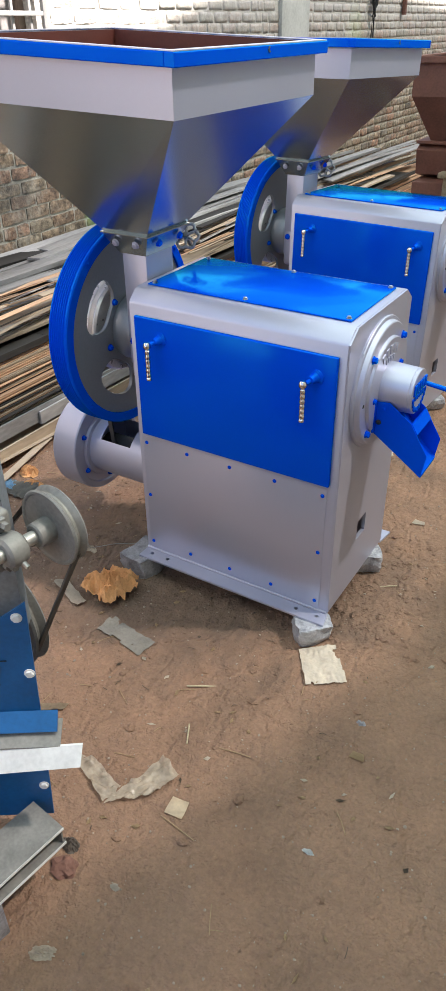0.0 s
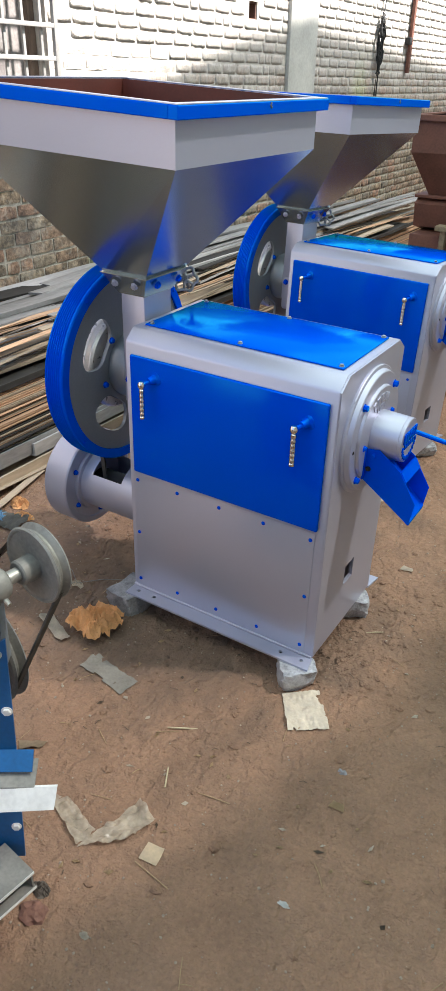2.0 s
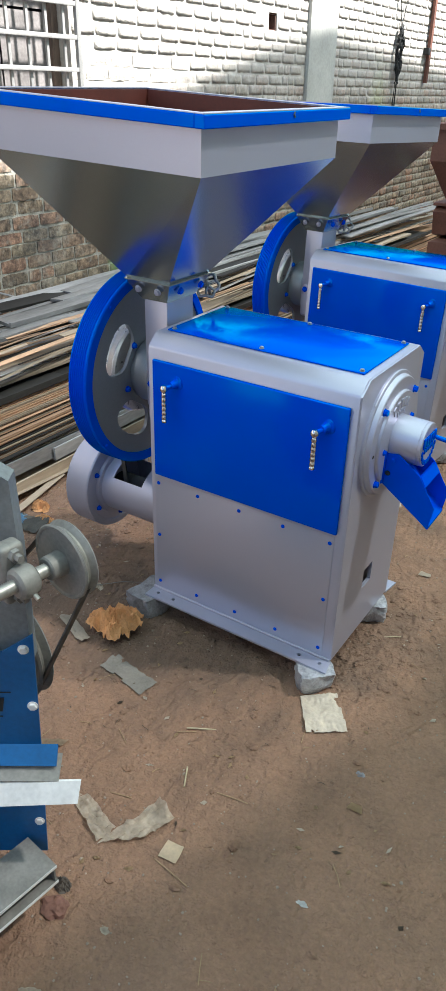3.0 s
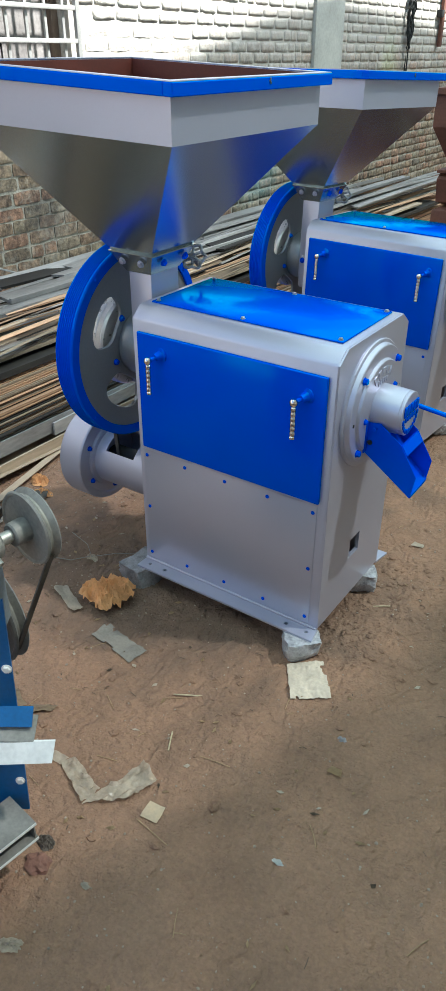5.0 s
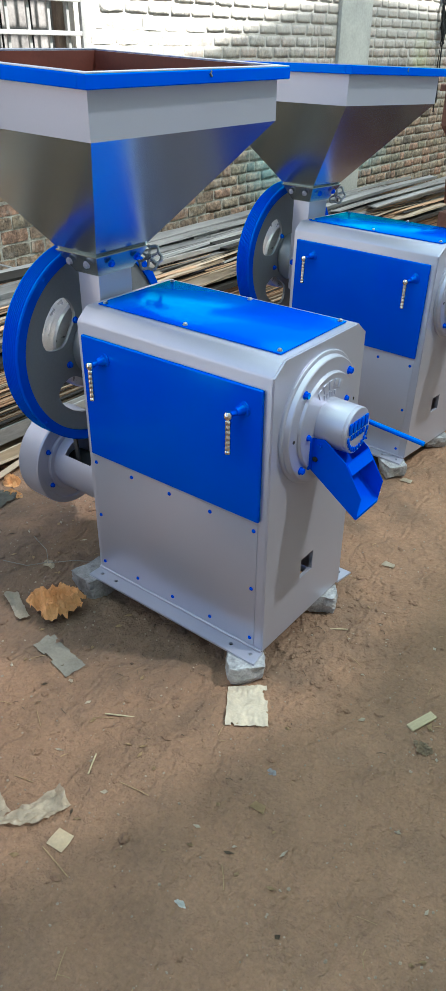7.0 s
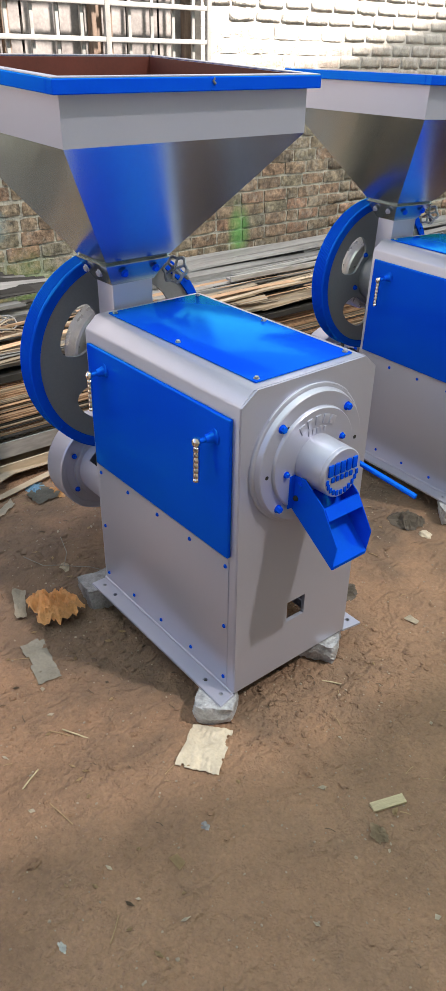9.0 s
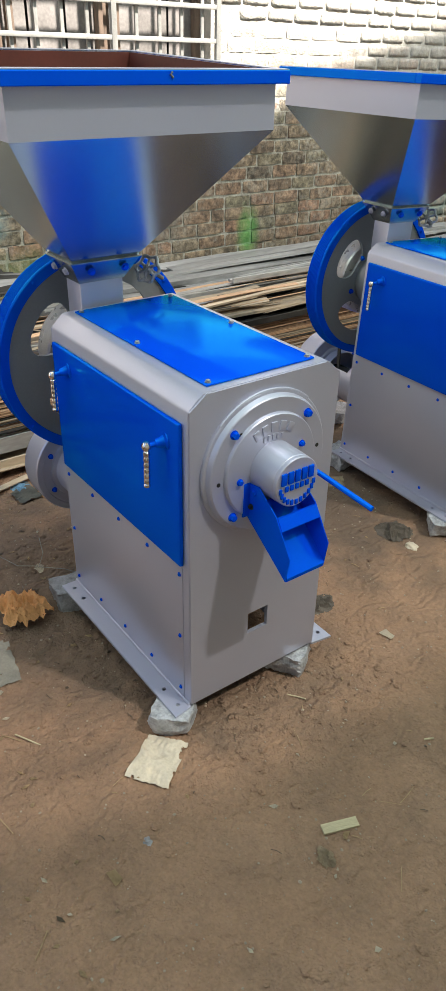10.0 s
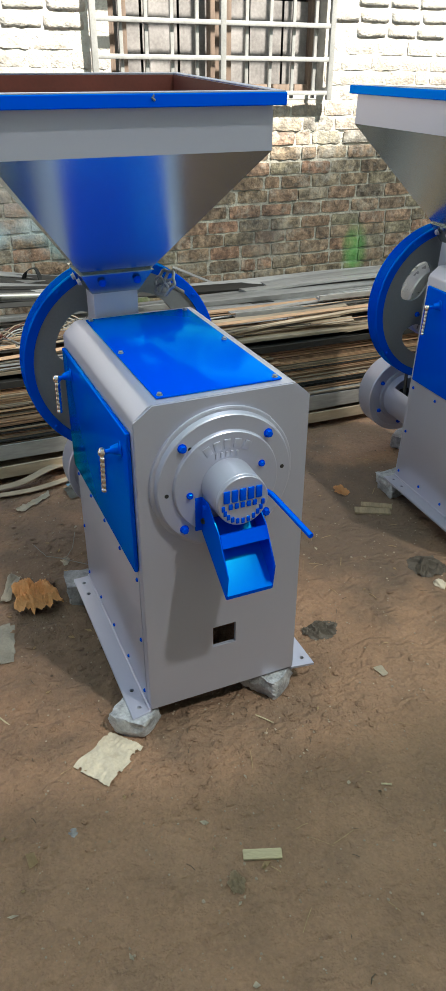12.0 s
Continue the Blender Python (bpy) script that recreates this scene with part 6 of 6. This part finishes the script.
    me = bpy.data.meshes.new("clods")
    me.from_pydata(cv, [], cf)
    me.materials.append(DIRT)
    tagged(new("clods", me), "loose earth clods strewn round the mills", "clods", kind="stuff")
    me = bpy.data.meshes.new("pebbles")
    me.from_pydata(verts, [], faces)
    me.materials.append(PEBBLE)
    tagged(new("pebbles", me), "loose grit and small pebbles on the dirt", "pebbles", kind="stuff")


scatter()

# ---- things hanging on the wall ----
pole = thing("pole", "rusty brown iron bar leaning on the brick wall", "iron bar")
part("bar", box(-3.205, -3.165, 9.06, 9.13, 1.93, 3.65, 0.004), BROWN_RUST, pole)
part("clamp", box(-3.22, -3.15, 8.98, 9.06, 2.25, 2.33, 0.004), BLACK, pole)


def hanging_cable():
    rng = random.Random(9)
    T = thing("cable_coil", "coiled dark cable hanging on the brick wall", "cable")
    for k in range(9):
        w, h = rng.uniform(0.03, 0.08), rng.uniform(0.2, 0.33)
        cy, cz = 8.03 + rng.uniform(-0.03, 0.03), 2.22 + rng.uniform(-0.06, 0.05)
        pts = [(-3.17 + rng.uniform(-0.02, 0.02), cy + w * math.sin(t * math.tau / 16), cz + h * math.cos(t * math.tau / 16)) for t in range(17)]
        part("loop", sweep(pts, 0.008, 6), BLACK, T)
    part("tail", sweep([(-3.18, 8.02, 2.1), (-3.18, 8.0, 1.7), (-3.17, 8.03, 1.2)], 0.009, 6), BLACK, T)
    part("tail", sweep([(-3.18, 8.05, 2.1), (-3.18, 8.06, 1.7), (-3.17, 8.07, 1.3)], 0.009, 6), BLACK, T)
    part("line", sweep([(-3.18, 8.03, 2.5), (-3.2, 7.85, 3.1), (-3.2, 7.8, 3.65)], 0.006, 6), BLACK, T)
    part("line", sweep([(-3.18, 8.03, 2.5), (-3.2, 8.3, 3.1), (-3.2, 8.42, 3.65)], 0.006, 6), BLACK, T)


hanging_cable()

# ---- bricks of the wall, last ----
def bricks():
    rng = random.Random(11)
    variants = []
    NY, NZ = 6, 3
    for k in range(10):
        bm = bmesh.new()
        g = []
        for a in range(NY + 1):
            col = []
            for b in range(NZ + 1):
                u, v = a / NY - 0.5, b / NZ - 0.5
                edge = a in (0, NY) or b in (0, NZ)
                corner = a in (0, NY) and b in (0, NZ)
                q = Vector((u * 9, v * 3, k * 5))
                y = u * (0.97 if corner else 0.995) + 0.014 * noise.noise(q)
                z = v * (0.93 if corner else 0.99) + (0.11 if edge else 0.03) * noise.noise(q * 1.3 + Vector((3, 7, 0)))
                x = (0.43 if corner else 0.465 if edge else 0.5) + 0.07 * noise.noise(q * 1.1 + Vector((9, 1, 0)))
                col.append(bm.verts.new((x, y, z)))
            g.append(col)
        for a in range(NY):
            for b in range(NZ):
                bm.faces.new((g[a][b], g[a + 1][b], g[a + 1][b + 1], g[a][b + 1]))
        ring = [g[a][0] for a in range(NY + 1)] + [g[NY][b] for b in range(1, NZ + 1)] + [g[a][NZ] for a in range(NY - 1, -1, -1)] + [g[0][b] for b in range(NZ - 1, 0, -1)]
        back = [bm.verts.new((-0.5, v.co.y * 1.02, v.co.z * 1.03)) for v in ring]
        for a in range(len(ring)):
            c = (a + 1) % len(ring)
            bm.faces.new((ring[a], back[a], back[c], ring[c]))
        variants.append(mesh_of(bm, "brick", BRICK, 45))
    data = [([v.co.copy() for v in m.vertices], [list(p.vertices) for p in m.polygons]) for m in variants]
    pitch_z, pitch_y = 0.0885, 0.238
    verts, faces, count = [], [], 0
    for row in range(int(WALL_TOP / pitch_z)):
        z = row * pitch_z + 0.044
        wob = 0.004 * math.sin(row * 1.7)
        y = -3.0 + (0.119 if row % 2 else 0.0) + rng.uniform(-0.015, 0.015)
        while y < 14.6:
            L = 0.226 + rng.uniform(-0.010, 0.006)
            if rng.random() < 0.09:
                L = 0.108
            yc = y + L / 2
            y += L + rng.uniform(0.010, 0.020)
            if yc + L / 2 > WIN[0] - 0.005 and yc - L / 2 < WIN[1] + 0.005 and WIN[2] - 0.04 < z < WIN[3] + 0.04:
                continue
            if yc + L / 2 > VENT[0] and yc - L / 2 < VENT[1] and VENT[2] - 0.03 < z < VENT[3] + 0.03:
                continue
            if 5.72 < yc < 6.28:
                continue
            h = 0.0765 + rng.uniform(-0.006, 0.005)
            dep = 0.06
            xf = WALL_X + rng.uniform(-0.0035, 0.004) * (0.45 if z > 1.55 else 1.0)
            zz = z + wob + 0.003 * noise.noise(Vector((yc * 0.8, row, 0)))
            v = rng.randrange(10)
            rot = Matrix.Rotation(radians(rng.uniform(-1.0, 1.0)), 4, "X")
            m = Matrix.Translation((xf - dep / 2, yc, zz)) @ rot @ Matrix.Diagonal((dep, L, h, 1))
            if 0.1 < yc < 3.75 and 0.42 < z < 2.05 and count < 300:
                ob = new("brick", variants[v])
                ob.matrix_basis = m
                ob.parent = WALL
                count += 1
            elif -2.6 < yc < 13 and z > 0.3 or row % 2 == 0:
                o = len(verts)
                verts += [m @ c for c in data[v][0]]
                faces += [[i + o for i in f] for f in data[v][1]]
    me = bpy.data.meshes.new("brickwork")
    me.from_pydata(verts, [], faces)
    me.polygons.foreach_set("use_smooth", [True] * len(faces))
    me.materials.append(BRICK)
    ob = tagged(new("brickwork", me), "old greyed brick courses with lime joints", kind="stuff")
    ob.parent = WALL


bricks()
